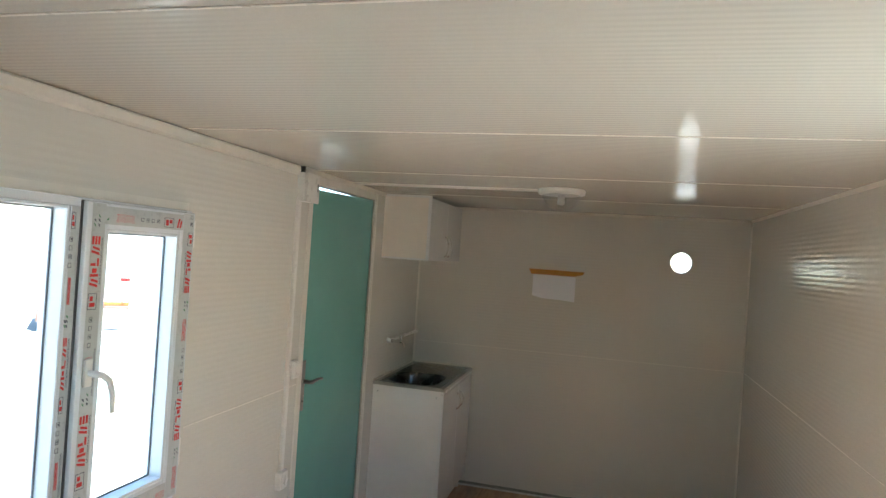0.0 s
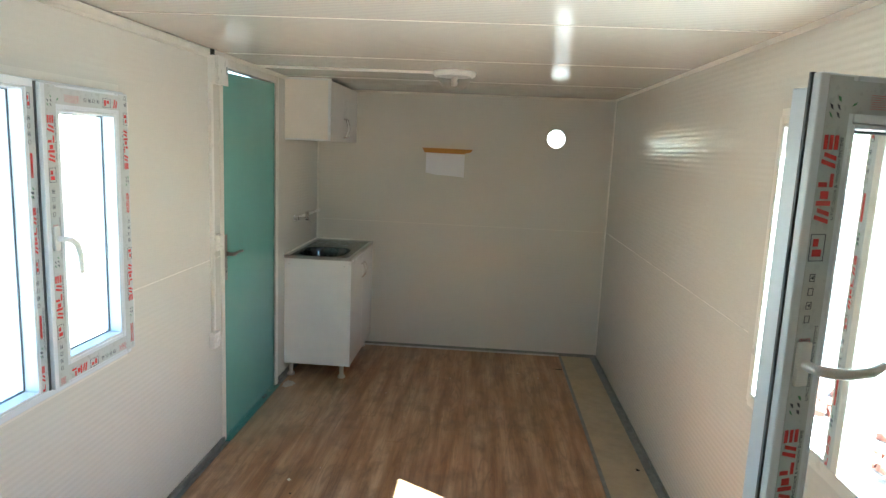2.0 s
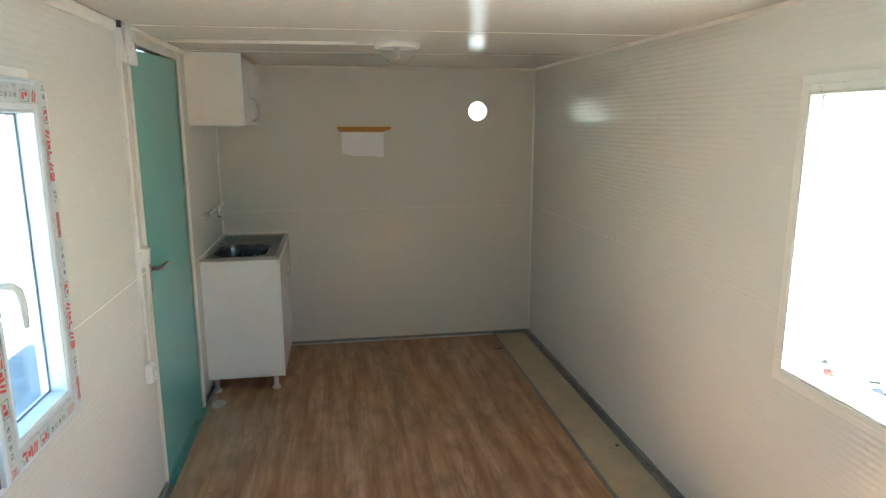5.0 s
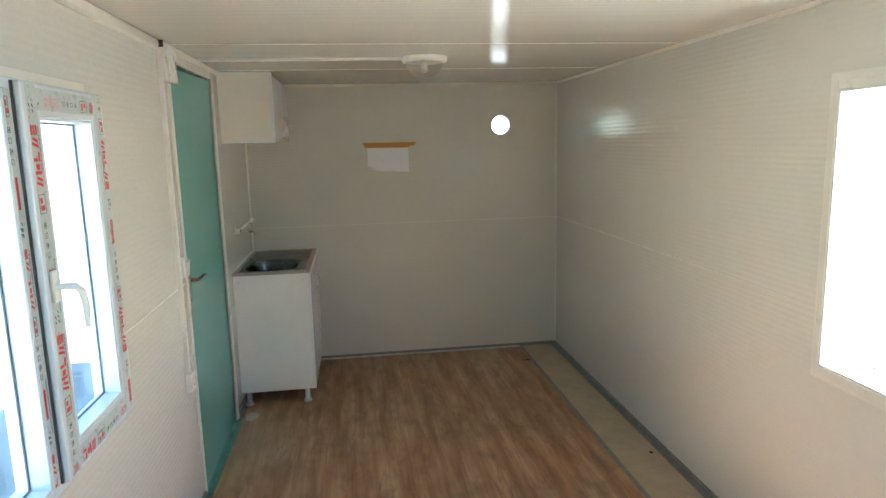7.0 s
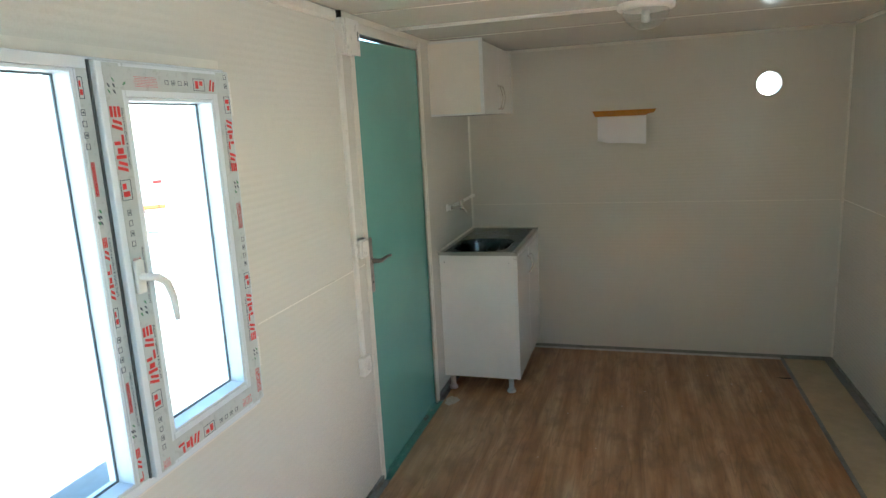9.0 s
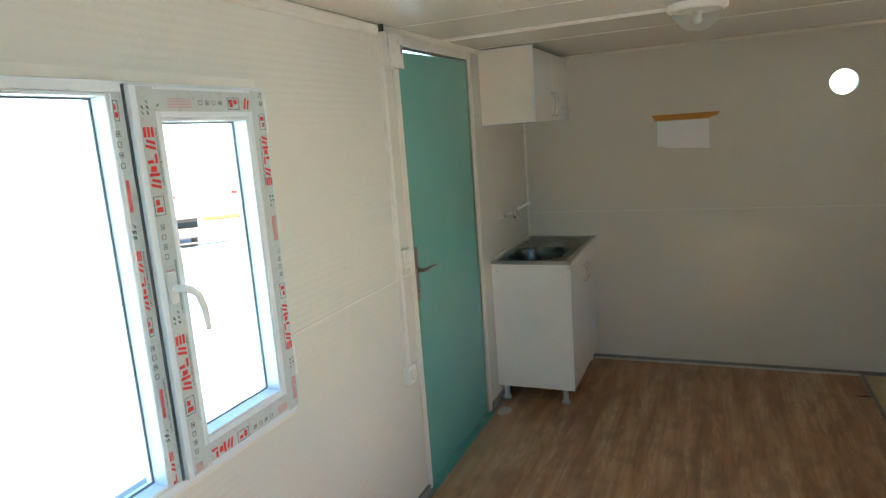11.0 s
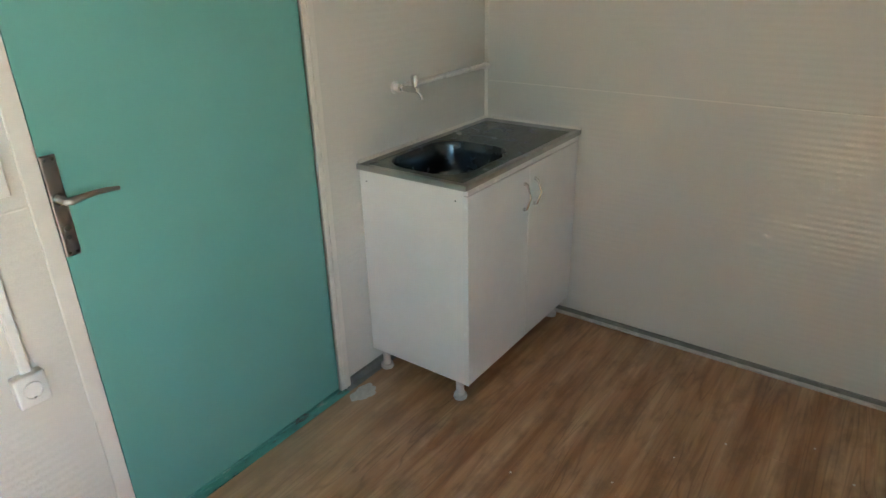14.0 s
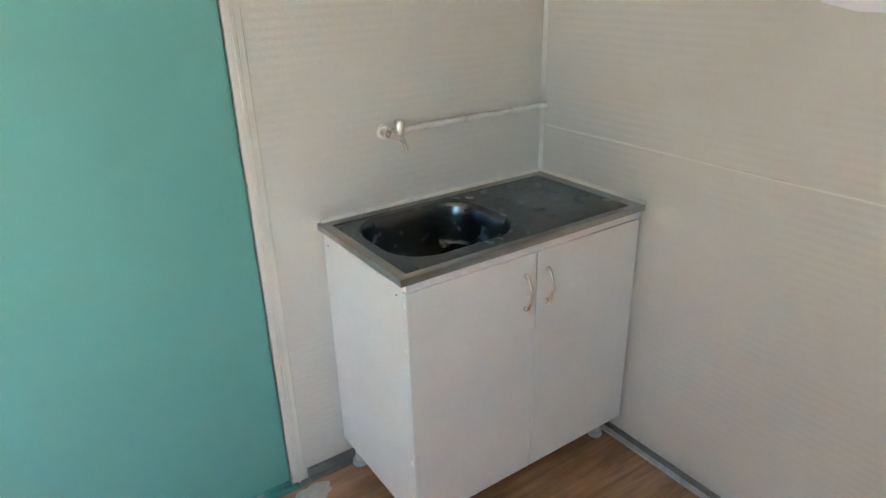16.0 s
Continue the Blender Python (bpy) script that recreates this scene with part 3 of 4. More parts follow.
bx(-T - 0.004, 0.006, DOOR_A - 0.045, DOOR_A, 0.0, DOOR_TOP + 0.045, 0.003, bm)
bx(-T - 0.004, 0.006, DOOR_A, DOOR_B, DOOR_TOP, DOOR_TOP + 0.045, 0.003, bm)
part("door_frame", bm, m_trim, door)
bm = bx(-T - 0.02, 0.034, DOOR_A - 0.01, DOOR_B + 0.02, -0.006, 0.002, 0.001)
bx(-T - 0.02, -0.001, DOOR_A, DOOR_B, 0.002, 0.007, 0.001, bm)
part("threshold", bm, m_sill, door, "teal paint-splashed metal threshold")
hy = DOOR_A + 0.021
plate = part("handle_plate", bx(-0.004, 0.005, hy - 0.019, hy + 0.019, 0.935, 1.192, 0.003), m_bronze, door, "bronze handle plate")
bm = bmesh.new()
for z in (0.945, 1.182):
    for s in (-0.009, 0.009):
        tube([(0.004, hy + s, z), (0.0066, hy + s, z)], 0.003, 10, bm)
part("screws", bm, m_chrome, plate, smooth=True)
part("keyhole", tube([(0.003, hy, 0.985), (0.0062, hy, 0.985)], 0.006, 12), m_dark, plate)
part("cylinder_lock", tube([(0.003, hy, 1.010), (0.0085, hy, 1.010)], 0.008, 14), m_chrome, plate, smooth=True)
pts = [(0.004, hy, 1.085), (0.043, hy, 1.085), (0.050, hy + 0.010, 1.085), (0.052, hy + 0.035, 1.089), (0.053, hy + 0.070, 1.091), (0.052, hy + 0.100, 1.089), (0.051, hy + 0.128, 1.085)]
part("lever", tube(pts, [0.0105, 0.0095, 0.0095, 0.0075, 0.0068, 0.0065, 0.0052], 14, flat=0.8), m_bronze, door, "bronze door lever", smooth=True)
part("rose", tube([(0.004, hy, 1.085), (0.012, hy, 1.085)], 0.015, 18), m_chrome, door, smooth=True)
part("latch", bx(0.006, 0.012, DOOR_A - 0.006, DOOR_A - 0.001, 2.035, 2.070, 0.001), m_galv, door)

# ---- electrical fittings on the left wall ----
CY = -2.118
box = thing("junction_box", (0, CY, 1.99), label="white plastic junction box high on the cream wall beside the door", category="junction box")
part("body", bx(0.0, 0.036, CY - 0.012, CY + 0.140, 1.990, 2.128, 0.003), m_plastic, box)
part("lid", bx(0.036, 0.043, CY + 0.012, CY + 0.143, 1.987, 2.130, 0.003), m_plastic, box)
part("knockout", bx(0.043, 0.0445, CY + 0.118, CY + 0.130, 2.045, 2.085, 0.0005), m_galv, box)
duct = thing("cable_duct", (0, CY, 0.7), label="white plastic vertical cable duct between the wall fittings", category="cable duct")
part("trunk", bx(0.0, 0.016, CY - 0.012, CY + 0.012, 0.692, 1.995, 0.0015), m_plastic, duct)
part("clip_edge", bx(0.016, 0.0185, CY - 0.0095, CY + 0.0095, 0.694, 1.993, 0.001), m_plastic, duct)
sw = thing("light_switch", (0, CY + 0.045, 1.12), label="white surface-mounted light switch beside the cable duct", category="light switch")
part("back_box", bx(0.0, 0.030, CY + 0.014, CY + 0.082, 1.127, 1.213, 0.004), m_plastic, sw)
bm = prism([(0.030, 1.134), (0.036, 1.134), (0.043, 1.205), (0.030, 1.205)], "y", CY + 0.021, CY + 0.075)
part("rocker", bm, m_plastic, sw)
so = thing("power_socket", (0, CY + 0.01, 0.6), label="white surface-mounted power socket at the foot of the cable duct", category="power socket")
part("back_box", bx(0.0, 0.032, CY - 0.040, CY + 0.034, 0.607, 0.692, 0.005), m_plastic, so)
c = Vector((0.032, CY - 0.003, 0.650))
bm = bmesh.new()
ringp = [(0.024, 0.0), (0.024, 0.006), (0.021, 0.006), (0.019, -0.006), (0, -0.006)]
bm = lathe(ringp, (0, 0, 0), 28)
bm.transform(Matrix.Translation(c) @ Matrix.Rotation(radians(90), 4, "Y"))
part("socket_cup", bm, m_plastic, so, smooth=True)
bm = tube([c + Vector((-0.004, -0.0095, 0)), c + Vector((-0.0045 + 0.0015, -0.0095, 0))], 0.003, 10)
tube([c + Vector((-0.004, 0.0095, 0)), c + Vector((-0.003, 0.0095, 0))], 0.003, 10, bm)
bx(c.x - 0.004, c.x + 0.003, c.y - 0.003, c.y + 0.003, c.z - 0.023, c.z - 0.019, bm=bm)
part("pin_holes", bm, m_dark, so)
# no cable: a dark strip added for the shade in the gap above the trim
wd = thing("ceiling_gap_shade", (0, -4.0, 2.15), label="thin dark strip standing in for the shaded gap over the ceiling trim", category="cable")
part("trunk", bx(0.0, 0.0125, -3.15, CY - 0.03, H - 0.0018, H - 0.0006), m_dark, wd)
br = thing("cable_end", (0.02, -2.12, H), label="dark cable ends poking out beside the ceiling trim", category="cable")
bm = tube([(0.014, -2.140, H - 0.012), (0.016, -2.128, H - 0.012), (0.020, -2.118, H - 0.020), (0.018, -2.112, H - 0.032)], 0.005, 8)
bx(0.004, 0.030, -2.122, -2.112, H - 0.030, H - 0.0005, 0.002, bm)
bx(0.004, 0.014, -2.134, -2.104, H - 0.028, H - 0.018, 0.002, bm)
part("cable", bm, m_dark, br, smooth=True)
cd = thing("ceiling_cable_duct", (0.5, -1.5, H), label="white plastic cable duct across the ceiling to the lamp", category="cable duct")
part("trunk", bx(0.03, 1.10, -1.512, -1.488, H - 0.013, H, 0.0015), m_plastic, cd)

# ---- ceiling lamp ----
LX, LY = 1.206, -1.515
lamp = thing("ceiling_lamp", (LX, LY, H), label="round white ceiling lamp with a ribbed clear glass dome, switched off", category="ceiling lamp")
part("base", lathe([(0, 0), (0.122, 0), (0.124, -0.004), (0.122, -0.022), (0.116, -0.028), (0.100, -0.029), (0, -0.029)], (LX, LY, H), 48), m_plastic, lamp, smooth=True)
dome = bmesh.new()
prof = [(0.098 * math.cos(a), -0.029 - 0.082 * math.sin(a)) for a in (math.pi / 2 * k / 12 for k in range(13))]
prof[-1] = (0.0, prof[-1][1])
dome = lathe(prof, (LX, LY, H), 64)
for v in dome.verts:
    p = v.co - Vector((LX, LY, v.co.z))
    if p.length > 0.01:
        k = 1 + 0.012 * math.cos(16 * math.atan2(p.y, p.x))
        v.co.x, v.co.y = LX + p.x * k, LY + p.y * k
part("glass_dome", dome, m_dome, lamp, "clear ribbed glass dome", smooth=True)
bulb = lathe([(0.012, -0.03), (0.013, -0.045), (0.019, -0.056), (0.021, -0.066), (0.016, -0.078), (0, -0.083)], (LX, LY, H), 24)
part("bulb", bulb, m_plastic, lamp, "white bulb", smooth=True)
part("lamp_holder", lathe([(0.019, -0.029), (0.019, -0.048), (0.013, -0.050)], (LX, LY, H), 20), m_plastic, lamp, smooth=True)

# ---- vent lining ----
vent = lathe([(0.0775, 0.052), (0.0765, 0.002), (0.0735, 0.002), (0.0735, 0.060), (0.0775, 0.060)], (0, 0, 0), 48)
vent.transform(Matrix.Translation((1.976, 0, 1.829)) @ Matrix.Rotation(radians(-90), 4, "X"))
part("vent_lining", vent, m_outer, None, smooth=True, kind=S)

# ---- sink unit ----
def arch_handle(x, y, zc, parent, size=0.052):
    """A bowed bar handle on a door that faces +x."""
    pts = [(x + 0.004, y, zc + size), (x + 0.013, y, zc + size * 0.93), (x + 0.020, y, zc + size * 0.62), (x + 0.031, y, zc), (x + 0.020, y, zc - size * 0.62), (x + 0.013, y, zc - size * 0.93), (x + 0.004, y, zc - size)]
    h = part("handle", tube(pts, [0.006, 0.0065, 0.0045, 0.004, 0.0045, 0.0065, 0.006], 10), m_chrome, parent, "chrome bow handle", smooth=True)
    for z in (zc + size, zc - size):
        part("foot", tube([(x, y, z), (x + 0.006, y, z)], 0.008, 12), m_chrome, h, smooth=True)


CX, CYA, CYB, CZ0, CZ1 = 0.470, -0.888, -0.022, 0.098, 0.888
cab = thing("sink_cabinet", (0.24, -0.45, 0), label="white two-door base cabinet on short legs under the steel sink", category="cabinet")
bm = bx(0.002, CX, CYA, CYA + 0.018, CZ0, CZ1, 0.001)
part("side_panel", bm, m_melamine, cab)
part("side_panel", bx(0.002, CX, CYB - 0.018, CYB, CZ0, CZ1, 0.001), m_melamine, cab)
part("bottom_panel", bx(0.002, CX, CYA + 0.018, CYB - 0.018, CZ0, CZ0 + 0.018), m_melamine, cab)
part("back_panel", bx(0.002, 0.008, CYA + 0.018, CYB - 0.018, CZ0 + 0.018, CZ1), m_melamine, cab)
part("top_rail", bx(CX - 0.08, CX, CYA + 0.018, CYB - 0.018, CZ1 - 0.018, CZ1), m_melamine, cab)
mid = (CYA + CYB) / 2
for y0, y1, hyy in ((CYA, mid - 0.0015, mid - 0.042), (mid + 0.0015, CYB, mid + 0.042)):
    d = part("door", bx(CX + 0.002, CX + 0.020, y0, y1, CZ0 + 0.002, CZ1 - 0.024, 0.0012), m_melamine, cab, "white cabinet door")
    arch_handle(CX + 0.020, hyy, 0.750, d)
part("edge_strip", bx(CX - 0.001, CX + 0.021, CYA - 0.0016, CYA - 0.0002, CZ0, CZ1 - 0.024), m_edge, cab)
for x in (0.045, CX - 0.045):
    for y in (CYA + 0.035, CYB - 0.05):
        part("leg", lathe([(0.026, CZ0), (0.026, CZ0 - 0.004), (0.017, CZ0 - 0.012), (0.0155, 0.030), (0.018, 0.026), (0.018, 0.020), (0.026, 0.017), (0.028, 0.004), (0.026, 0.0), (0, 0.0)], (x, y, 0), 20), m_leg, cab, "grey-white plastic cabinet leg", smooth=True)
for x, z in ((0.035, CZ1 - 0.045), (CX - 0.03, CZ1 - 0.045)):
    part("screw_cap", tube([(x, CYA + 0.001, z), (x, CYA - 0.0012, z)], 0.0026, 10), m_dark, cab)

SX, SYA, SYB, SZ = 0.492, -0.903, -0.004, 0.908


def sink_top():
    """Pressed steel top with a bowl, a raised rim, a fluted drainer and a turned-down lip."""
    bm = bmesh.new()
    x0, x1, y0, y1 = 0.003, SX, SYA, SYB
    nx, ny = 82, 150
    bxc, byc, hx, hy, r = 0.232, -0.625, 0.176, 0.212, 0.125

    def height(x, y):
        edge = min(x - x0, x1 - x, y - y0, y1 - y)
        z = SZ
        if edge < 0.012:
            z = SZ + 0.0005
        elif edge < 0.034:
            z = SZ - 0.005 * (edge - 0.012) / 0.022
        else:
            z = SZ - 0.005
        qx, qy = abs(x - bxc) - (hx - r), abs(y - byc) - (hy - r)
        d = (math.hypot(max(qx, 0), max(qy, 0)) + min(max(qx, qy), 0)) - r
        if d < 0:
            t = min(1.0, -d / 0.030)
            t = t * t * (3 - 2 * t)
            z -= 0.135 * t + 0.01 * max(0, 1 - math.hypot(x - bxc, y - byc) / 0.16)
        elif d < 0.012:
            z += 0.0012 * math.sin(math.pi * d / 0.012)
        if y > -0.395 and 0.075 < x < 0.405 and y < -0.065:
            z += 0.00025 * max(0.0, math.cos((x - 0.24) * 2 * math.pi / 0.047)) * min(1, (y + 0.395) / 0.03, (-0.065 - y) / 0.03)
        return z
    grid = [[bm.verts.new((x0 + (x1 - x0) * i / nx, y0 + (y1 - y0) * j / ny, 0)) for j in range(ny + 1)] for i in range(nx + 1)]
    for row in grid:
        for v in row:
            v.co.z = height(v.co.x, v.co.y)
    for i in range(nx):
        for j in range(ny):
            bm.faces.new((grid[i][j], grid[i + 1][j], grid[i + 1][j + 1], grid[i][j + 1]))
    rim = [grid[i][0] for i in range(nx + 1)] + [grid[nx][j] for j in range(1, ny + 1)] + [grid[i][ny] for i in range(nx - 1, -1, -1)] + [grid[0][j] for j in range(ny - 1, 0, -1)]
    low = [bm.verts.new((v.co.x, v.co.y, SZ - 0.019)) for v in rim]
    n = len(rim)
    for k in range(n):
        bm.faces.new((rim[k], low[k], low[(k + 1) % n], rim[(k + 1) % n]))
    bmesh.ops.recalc_face_normals(bm, faces=bm.faces)
    return bm


sink = thing("sink", (0.24, -0.45, CZ1), label="stainless steel sink with a fluted drainer on the white cabinet", category="sink")
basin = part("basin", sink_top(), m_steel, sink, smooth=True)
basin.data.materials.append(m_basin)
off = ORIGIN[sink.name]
# faces inside the rim take a darker, bluer steel than the rim
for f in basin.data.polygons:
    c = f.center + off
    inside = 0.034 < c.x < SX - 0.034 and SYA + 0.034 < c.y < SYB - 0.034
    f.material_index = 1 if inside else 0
part("drain", lathe([(0, -0.1425), (0.012, -0.1425), (0.014, -0.140), (0.036, -0.139), (0.042, -0.1385), (0.044, -0.142), (0.044, -0.15)], (0.226, -0.625, SZ), 32), m_chrome, sink, "chrome drain", smooth=True)
bm = bmesh.new()
for k in range(6):
    a = k * math.pi / 3
    lathe([(0, 0.0006), (0.0035, 0.0006), (0.0035, -0.001)], (0.226 + 0.024 * math.cos(a), -0.625 + 0.024 * math.sin(a), SZ - 0.1388), 10, bm)
part("drain_holes", bm, m_dark, sink)
part("front_strip", bx(CX + 0.001, SX - 0.002, CYA, CYB, SZ - 0.040, SZ - 0.0195, 0.001), m_edge, sink)
bm = prism([(0.001, SZ + 0.001), (0.012, SZ + 0.001), (0.004, SZ + 0.010), (0.001, SZ + 0.010)], "y", SYA + 0.01, -0.003)
prism([(-0.001, SZ + 0.001), (-0.012, SZ + 0.001), (-0.004, SZ + 0.010), (-0.001, SZ + 0.010)], "x", 0.012, SX, bm)
part("silicone_bead", bm, m_seal, sink)

# ---- tap and its pipe ----
TY = -0.655
tap = thing("tap", (0, TY, 1.15), label="small chrome lever tap on a white wall elbow above the sink", category="tap")
part("elbow", tube([(0.0, TY, 1.150), (0.004, TY, 1.150), (0.0045, TY, 1.150), (0.030, TY, 1.150)], [0.024, 0.024, 0.0165, 0.0165], 20), m_plastic, tap, "white plastic elbow", smooth=True)
part("collar", tube([(0.030, TY, 1.150), (0.037, TY, 1.150)], 0.0150, 6), m_chrome, tap)
part("body", tube([(0.037, TY, 1.150), (0.060, TY, 1.150), (0.063, TY, 1.150), (0.100, TY, 1.150), (0.112, TY, 1.150)], [0.010, 0.010, 0.0125, 0.0125, 0.010], 16), m_chrome, tap, smooth=True)
part("spout", tube([(0.100, TY, 1.147), (0.113, TY + 0.002, 1.141), (0.124, TY + 0.003, 1.128), (0.127, TY + 0.003, 1.116)], [0.0085, 0.007, 0.006, 0.0065], 14), m_chrome, tap, smooth=True)
part("valve", tube([(0.098, TY, 1.150), (0.098, TY, 1.168), (0.098, TY, 1.170), (0.098, TY, 1.199), (0.098, TY, 1.204)], [0.0085, 0.0085, 0.0135, 0.0145, 0.0110], 18), m_chrome, tap, "chrome valve knob", smooth=True)
pipe = thing("water_pipe", (0, -0.33, 1.15), label="white plastic water pipe running along the wall to the tap", category="pipe")
part("run", tube([(0.016, TY + 0.012, 1.150), (0.016, -0.022, 1.152)], 0.0105, 16), m_plastic, pipe, smooth=True)
part("fitting", tube([(0.016, TY + 0.017, 1.150), (0.016, TY + 0.050, 1.150)], 0.0145, 16), m_plastic, pipe, smooth=True)
part("end_elbow", tube([(0.016, -0.045, 1.152), (0.016, -0.018, 1.152), (0.016, -0.002, 1.152)], [0.0140, 0.0140, 0.0120], 16), m_plastic, pipe, smooth=True)

# ---- upper cabinet ----
UX, UYA, UYB, UZ0, UZ1 = 0.308, -0.897, -0.004, 1.728, 2.142
up = thing("wall_cabinet", (0.16, -0.45, UZ0), label="white two-door wall cabinet hung under the ceiling over the sink", category="cabinet")
part("side_panel", bx(0.002, UX, UYA, UYA + 0.018, UZ0, H - 0.001, 0.001), m_warm, up, "cream side panel with white edge bands")
part("side_panel", bx(0.002, UX, UYB - 0.018, UYB, UZ0, UZ1, 0.001), m_warm, up)
part("bottom_panel", bx(0.002, UX, UYA + 0.018, UYB - 0.018, UZ0, UZ0 + 0.018), m_melamine, up)
part("top_panel", bx(0.002, UX, UYA + 0.018, UYB - 0.018, UZ1 - 0.018, UZ1), m_melamine, up)
part("back_panel", bx(0.002, 0.008, UYA + 0.018, UYB - 0.018, UZ0 + 0.018, UZ1 - 0.018), m_melamine, up)
bm = bx(UX - 0.001, UX + 0.021, UYA - 0.0016, UYA - 0.0002, UZ0, H - 0.003)
bx(0.004, UX - 0.001, UYA - 0.0016, UYA - 0.0002, UZ0 + 0.0, UZ0 + 0.012, bm=bm)
bx(0.004, UX - 0.001, UYA - 0.0016, UYA - 0.0002, H - 0.018, H - 0.003, bm=bm)
part("edge_strip", bm, m_edge, up)
mid = (UYA + UYB) / 2
for y0, y1, hyy in ((UYA, mid - 0.0015, mid - 0.040), (mid + 0.0015, UYB - 0.002, mid + 0.046)):
    d = part("door", bx(UX + 0.002, UX + 0.020, y0, y1, UZ0 + 0.001, UZ1 - 0.002, 0.0012), m_melamine, up, "white cabinet door")
    arch_handle(UX + 0.020, hyy, 1.830, d, 0.070)

# ---- paper taped to the end wall ----
tape = thing("adhesive_tape", (1.09, 0, 1.69), label="strip of brown packing tape holding a sheet on the wall", category="tape")
bm = prism([(0.879, 1.714), (1.300, 1.712), (1.282, 1.688), (1.240, 1.680), (1.236, 1.672), (0.900, 1.675), (0.893, 1.690)], "y", -0.0026, -0.0016)
part("strip", bm, m_tape, tape)
paper = thing("paper_sheet", (1.08, 0, 1.58), label="blank white paper sheet taped to the wall, its corner curled", category="paper")
bm = bmesh.new()
n = 16
rows = []
for i in range(n + 1):
    row = []
    for j in range(n + 1):
        u, v = i / n, j / n
        x = 0.915 + 0.320 * u
        z = 1.690 - v * (0.198 + 0.012 * u) + 0.006 * math.sin(3 * u) * v
        cut = max(0.0, v - 0.80) / 0.20 * max(0.0, 0.25 - u) / 0.25
        z += 0.020 * cut
        y = -0.0013 - 0.004 * v * v * (0.4 + 0.6 * u) - 0.012 * cut - 0.0015 * math.sin(5 * u + 2 * v) * v
        row.append(bm.verts.new((x, y, z)))
    rows.append(row)
for i in range(n):
    for j in range(n):
        bm.faces.new((rows[i][j], rows[i + 1][j], rows[i + 1][j + 1], rows[i][j + 1]))
bmesh.ops.recalc_face_normals(bm, faces=bm.faces)
if bm.faces[0].normal.y > 0:
    bmesh.ops.reverse_faces(bm, faces=bm.faces)
part("sheet", bm, m_paper, paper)

# ---- scraps on the floor ----
rng = random.Random(11)


def scrap(name, x, y, size, mat, label, category, flat=0.35):
    bm = bmesh.new()
    bmesh.ops.create_icosphere(bm, subdivisions=1, radius=size)
    for v in bm.verts:
        v.co *= rng.uniform(0.6, 1.25)
        v.co.z = max(0.0, v.co.z * flat + size * flat * 0.6)
    bm.transform(pose(x, y, 0.0005, 0, 0, rng.uniform(0, 360)))
    me_ob = part(name, bm, mat)
    return tagged(me_ob, label=label, category=category)


scrap("plaster_crumb", 0.495, -2.345, 0.012, m_crumb, "white plaster crumb on the wood-look floor", "debris")
scrap("plaster_crumb", 0.54, -2.47, 0.007, m_dark, "small dark splinter on the wood-look floor", "debris")
for x, y, s in ((0.80, -1.10, 0.005), (0.98, -1.48, 0.004), (1.23, -0.72, 0.004), (1.36, -0.55, 0.005), (1.62, -0.40, 0.004), (1.75, -0.52, 0.006), (1.9, -0.6, 0.005), (0.70, -1.62, 0.003), (1.1, -0.95, 0.004), (0.62, -2.2, 0.004)):
    scrap("plaster_crumb", x, y, s, m_crumb, "tiny pale crumb on the wood-look floor", "debris")
scrap("splinter", 2.345, -1.965, 0.014, m_dark, "dark splinter on the light vinyl strip", "debris", 0.2)
tear = part("floor_tear", prism([(2.03, -0.362), (2.112, -0.352), (2.116, -0.372), (2.07, -0.378)], "z", 0.0006, 0.0012), m_dark, None)
tagged(tear, label="dark torn patch in the vinyl beside the strip", category="floor damage")

outline = []
for k in range(28):
    a = 2 * math.pi * k / 28
    d = 1 + 0.10 * math.sin(3 * a + 1) + 0.06 * math.sin(7 * a) + rng.uniform(-0.06, 0.06)
    outline.append((0.085 + 0.040 * d * math.cos(a), -1.050 + 0.062 * d * math.sin(a)))
smear = prism(outline, "z", 0.0004, 0.0008)
tagged(part("paint_smear", smear, m_smear), label="dried white paint smear on the floor beside the door", category="paint smear")

# ---- outdoors ----
bm = bmesh.new()
vs = [bm.verts.new((x, y, GROUND)) for x, y in ((-900, -900), (900, -900), (900, 900), (-900, 900))]
bm.faces.new(vs)
part("ground", bm, m_gravel, None, kind=S)


def stone(bm, x, y, z, s, sx, sy, sz):
    own = bmesh.new()
    bmesh.ops.create_icosphere(own, subdivisions=1, radius=s)
    for v in own.verts:
        v.co *= rng.uniform(0.75, 1.2)
        v.co = Vector((v.co.x * sx, v.co.y * sy, v.co.z * sz))
    own.transform(pose(x, y, z, rng.uniform(-15, 15), rng.uniform(-15, 15), rng.uniform(0, 360)))
    return join(bm, own)


for k in range(26):
    x, y = 4.95 + rng.uniform(-0.12, 0.25), rng.uniform(-2.2, 0.7)
    s = rng.uniform(0.06, 0.15)
    ob = part("stone", stone(None, x, y, GROUND + s * 0.4, s, 1.2, 0.9, 0.6), m_stone)
    tagged(ob, label="rough grey stone in a row on the gravel", category="stone", group="stones outside the window")
for k in range(60):
    x, y = 4.45 + rng.uniform(-0.30, 0.35), rng.uniform(-2.0, 0.5)
    bm = bx(-0.10, 0.10, -0.05, 0.05, -0.03, 0.03, 0.006)
    bm.transform(pose(x, y, GROUND + 0.03, rng.uniform(-12, 12), rng.uniform(-12, 12), rng.uniform(0, 360)))
    tagged(part("brick", bm, m_brick), label="loose red brick lying on the gravel", category="brick", group="bricks outside the window")

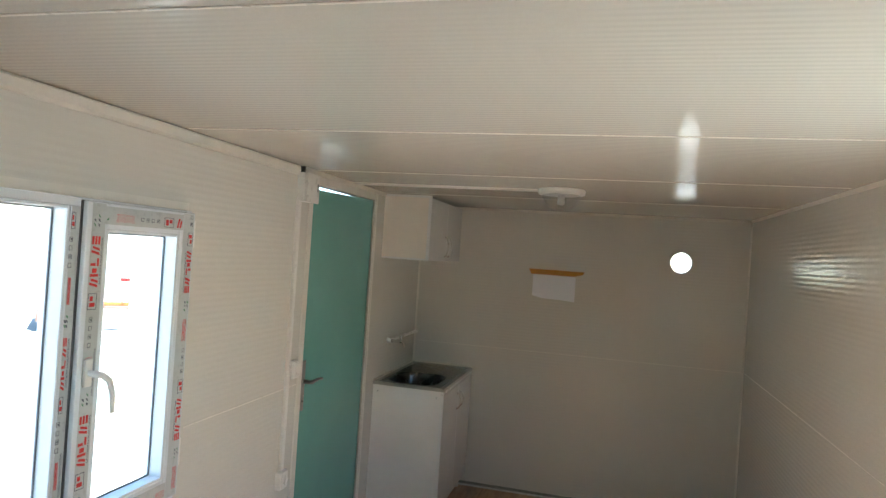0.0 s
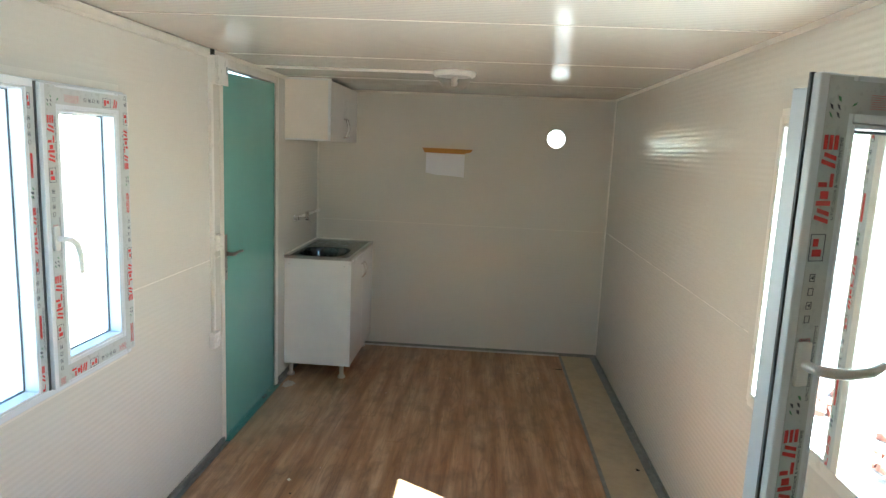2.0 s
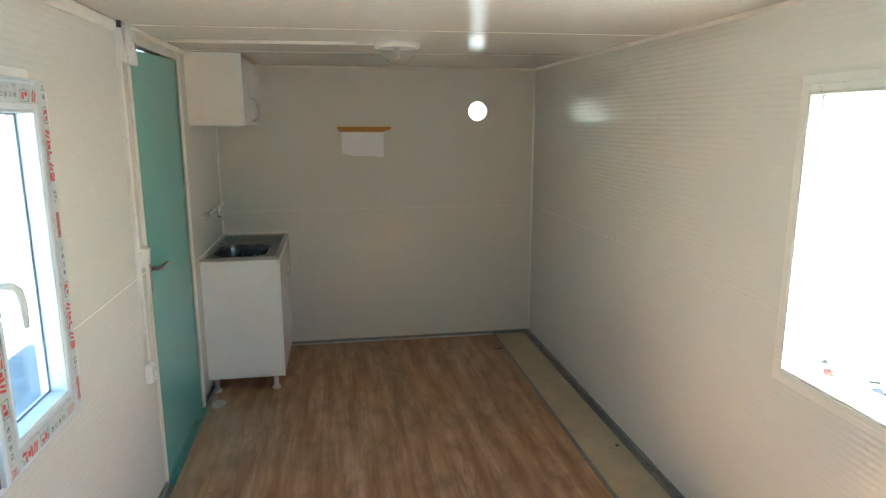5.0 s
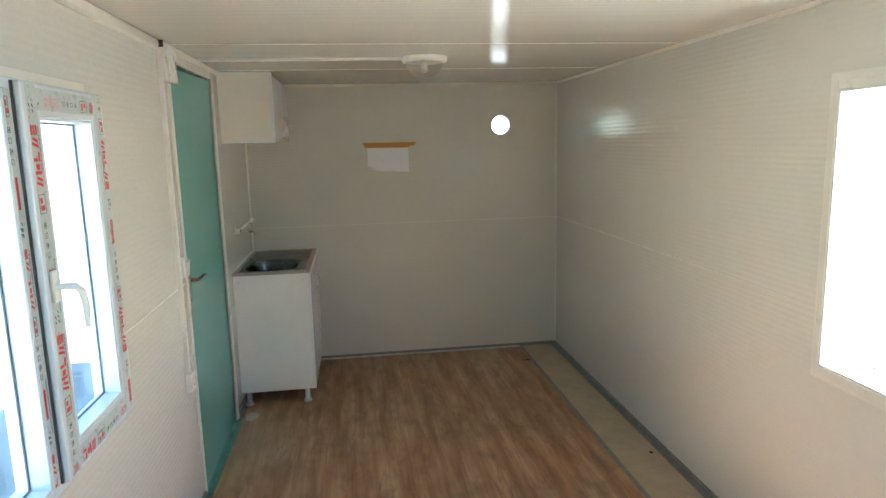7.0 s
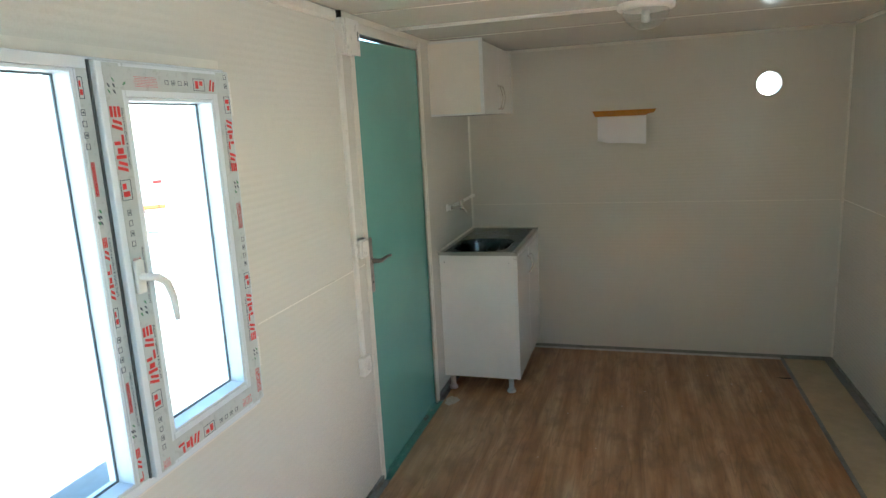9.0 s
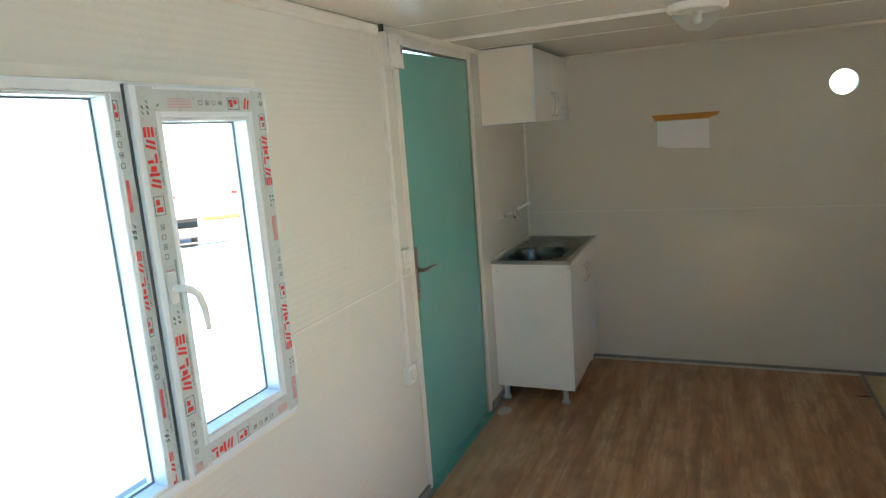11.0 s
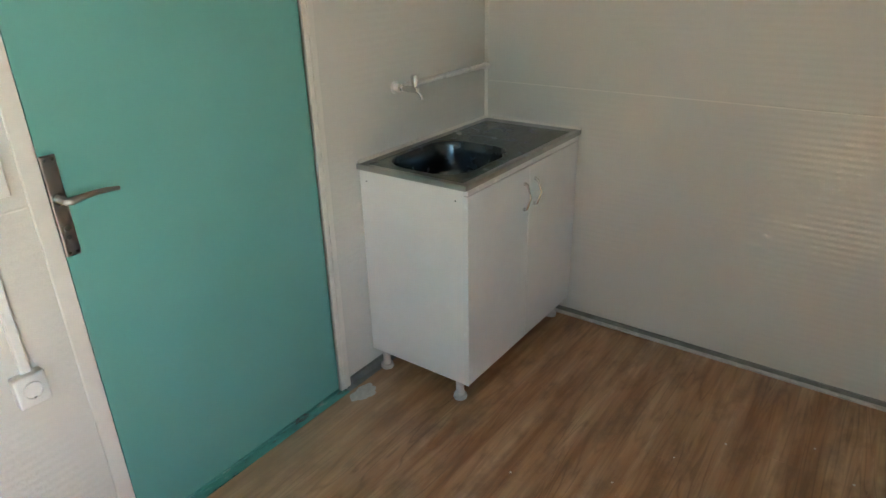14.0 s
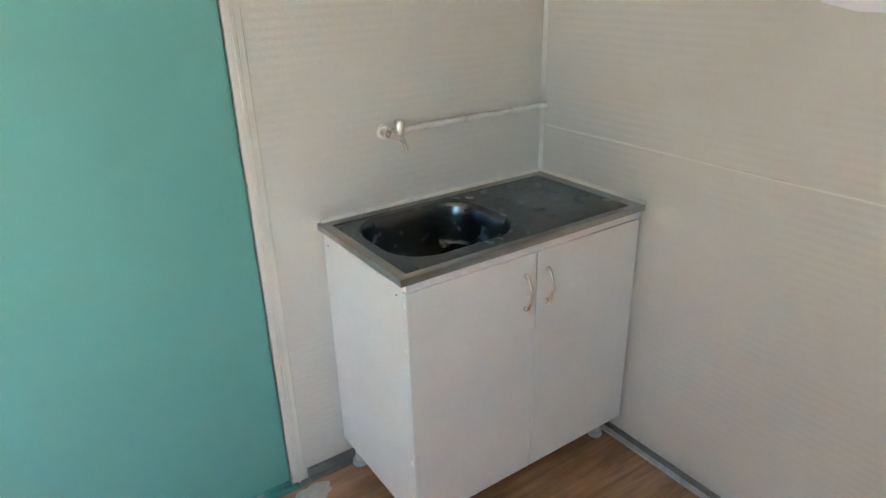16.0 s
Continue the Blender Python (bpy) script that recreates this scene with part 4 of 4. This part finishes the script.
# lorry standing well away
tr = thing("trailer", (-9.1, 6.0, GROUND), label="low pale trailer with red tail lamps and an orange beam", category="trailer")
m4 = pose(-9.1, 6.05, 0, 0, 0, 44)


def moved(bm):
    bm.transform(m4)
    return bm


part("deck", moved(bx(-0.72, 0.10, -0.6, 1.4, 0.36, 0.45, 0.02)), m_outer, tr)
part("underside", moved(bx(-0.70, 0.0, -0.5, 1.3, 0.28, 0.36, 0.02)), m_red_brown, tr)
part("chassis", moved(bx(-0.72, -0.02, -0.45, 1.2, -0.08, 0.14, 0.02)), m_red_brown, tr)
part("bumper", moved(bx(-0.62, 0.02, -0.60, -0.56, -0.19, -0.15, 0.01)), m_red_brown, tr)
part("beam", moved(bx(0.10, 0.92, -0.5, -0.35, 0.26, 0.38, 0.03)), m_orange, tr, "orange steel beam")
# dark bar added for the shade along the beam's lower side
part("beam_shade", moved(bx(0.02, 0.92, -0.55, -0.50, 0.20, 0.262, 0.01)), m_red_brown, tr, "dark bar standing in for the shaded lower side of the orange beam")
for x in (-0.55, 0.72):
    part("tail_lamp", moved(bx(x, x + 0.18, -0.60, -0.54, 0.78, 0.86, 0.01)), m_lamp_red, tr, "red tail lamp")
    part("lamp_post", moved(bx(x + 0.07, x + 0.10, -0.57, -0.54, 0.36, 0.78, 0.0)), m_outer, tr)
for x in (-0.62, -0.14):
    part("wheel", moved(tube([(x - 0.06, 0.2, GROUND + 0.16), (x + 0.06, 0.2, GROUND + 0.16)], 0.16, 24)), m_tyre, tr, smooth=True)

# ---- floor planks ----
PW, PL = 2.118 / 20, 1.9
x_from = 0.0345


def plank_mesh(length, width):
    bm = bx(0, width, 0, length, -0.006, -0.0005)
    bx(0.0006, width - 0.0006, 0.0006, length - 0.0006, -0.0005, 0.0, bm=bm)
    me = bpy.data.meshes.new("plank")
    bm.to_mesh(me)
    bm.free()
    me.materials.append(m_vinyl)
    return me


floor_ob = bpy.data.objects["floor"]
cache = {}
nrow = 19
PW = (2.118 - x_from) / nrow
for i in range(nrow):
    top = -0.012
    y = top
    first = PL * (0.25 + ((i * 0.618) % 1.0) * 0.75)
    x0 = x_from + i * PW
    while y > BACK + 0.02:
        ln = first if y == top else PL
        ln = min(ln, y - BACK)
        key = round(ln, 3)
        if key not in cache:
            cache[key] = plank_mesh(ln, PW)
        ob = new("plank", cache[key])
        ob.location = (x0, y - ln, 0)
        ob.parent = floor_ob
        y -= ln
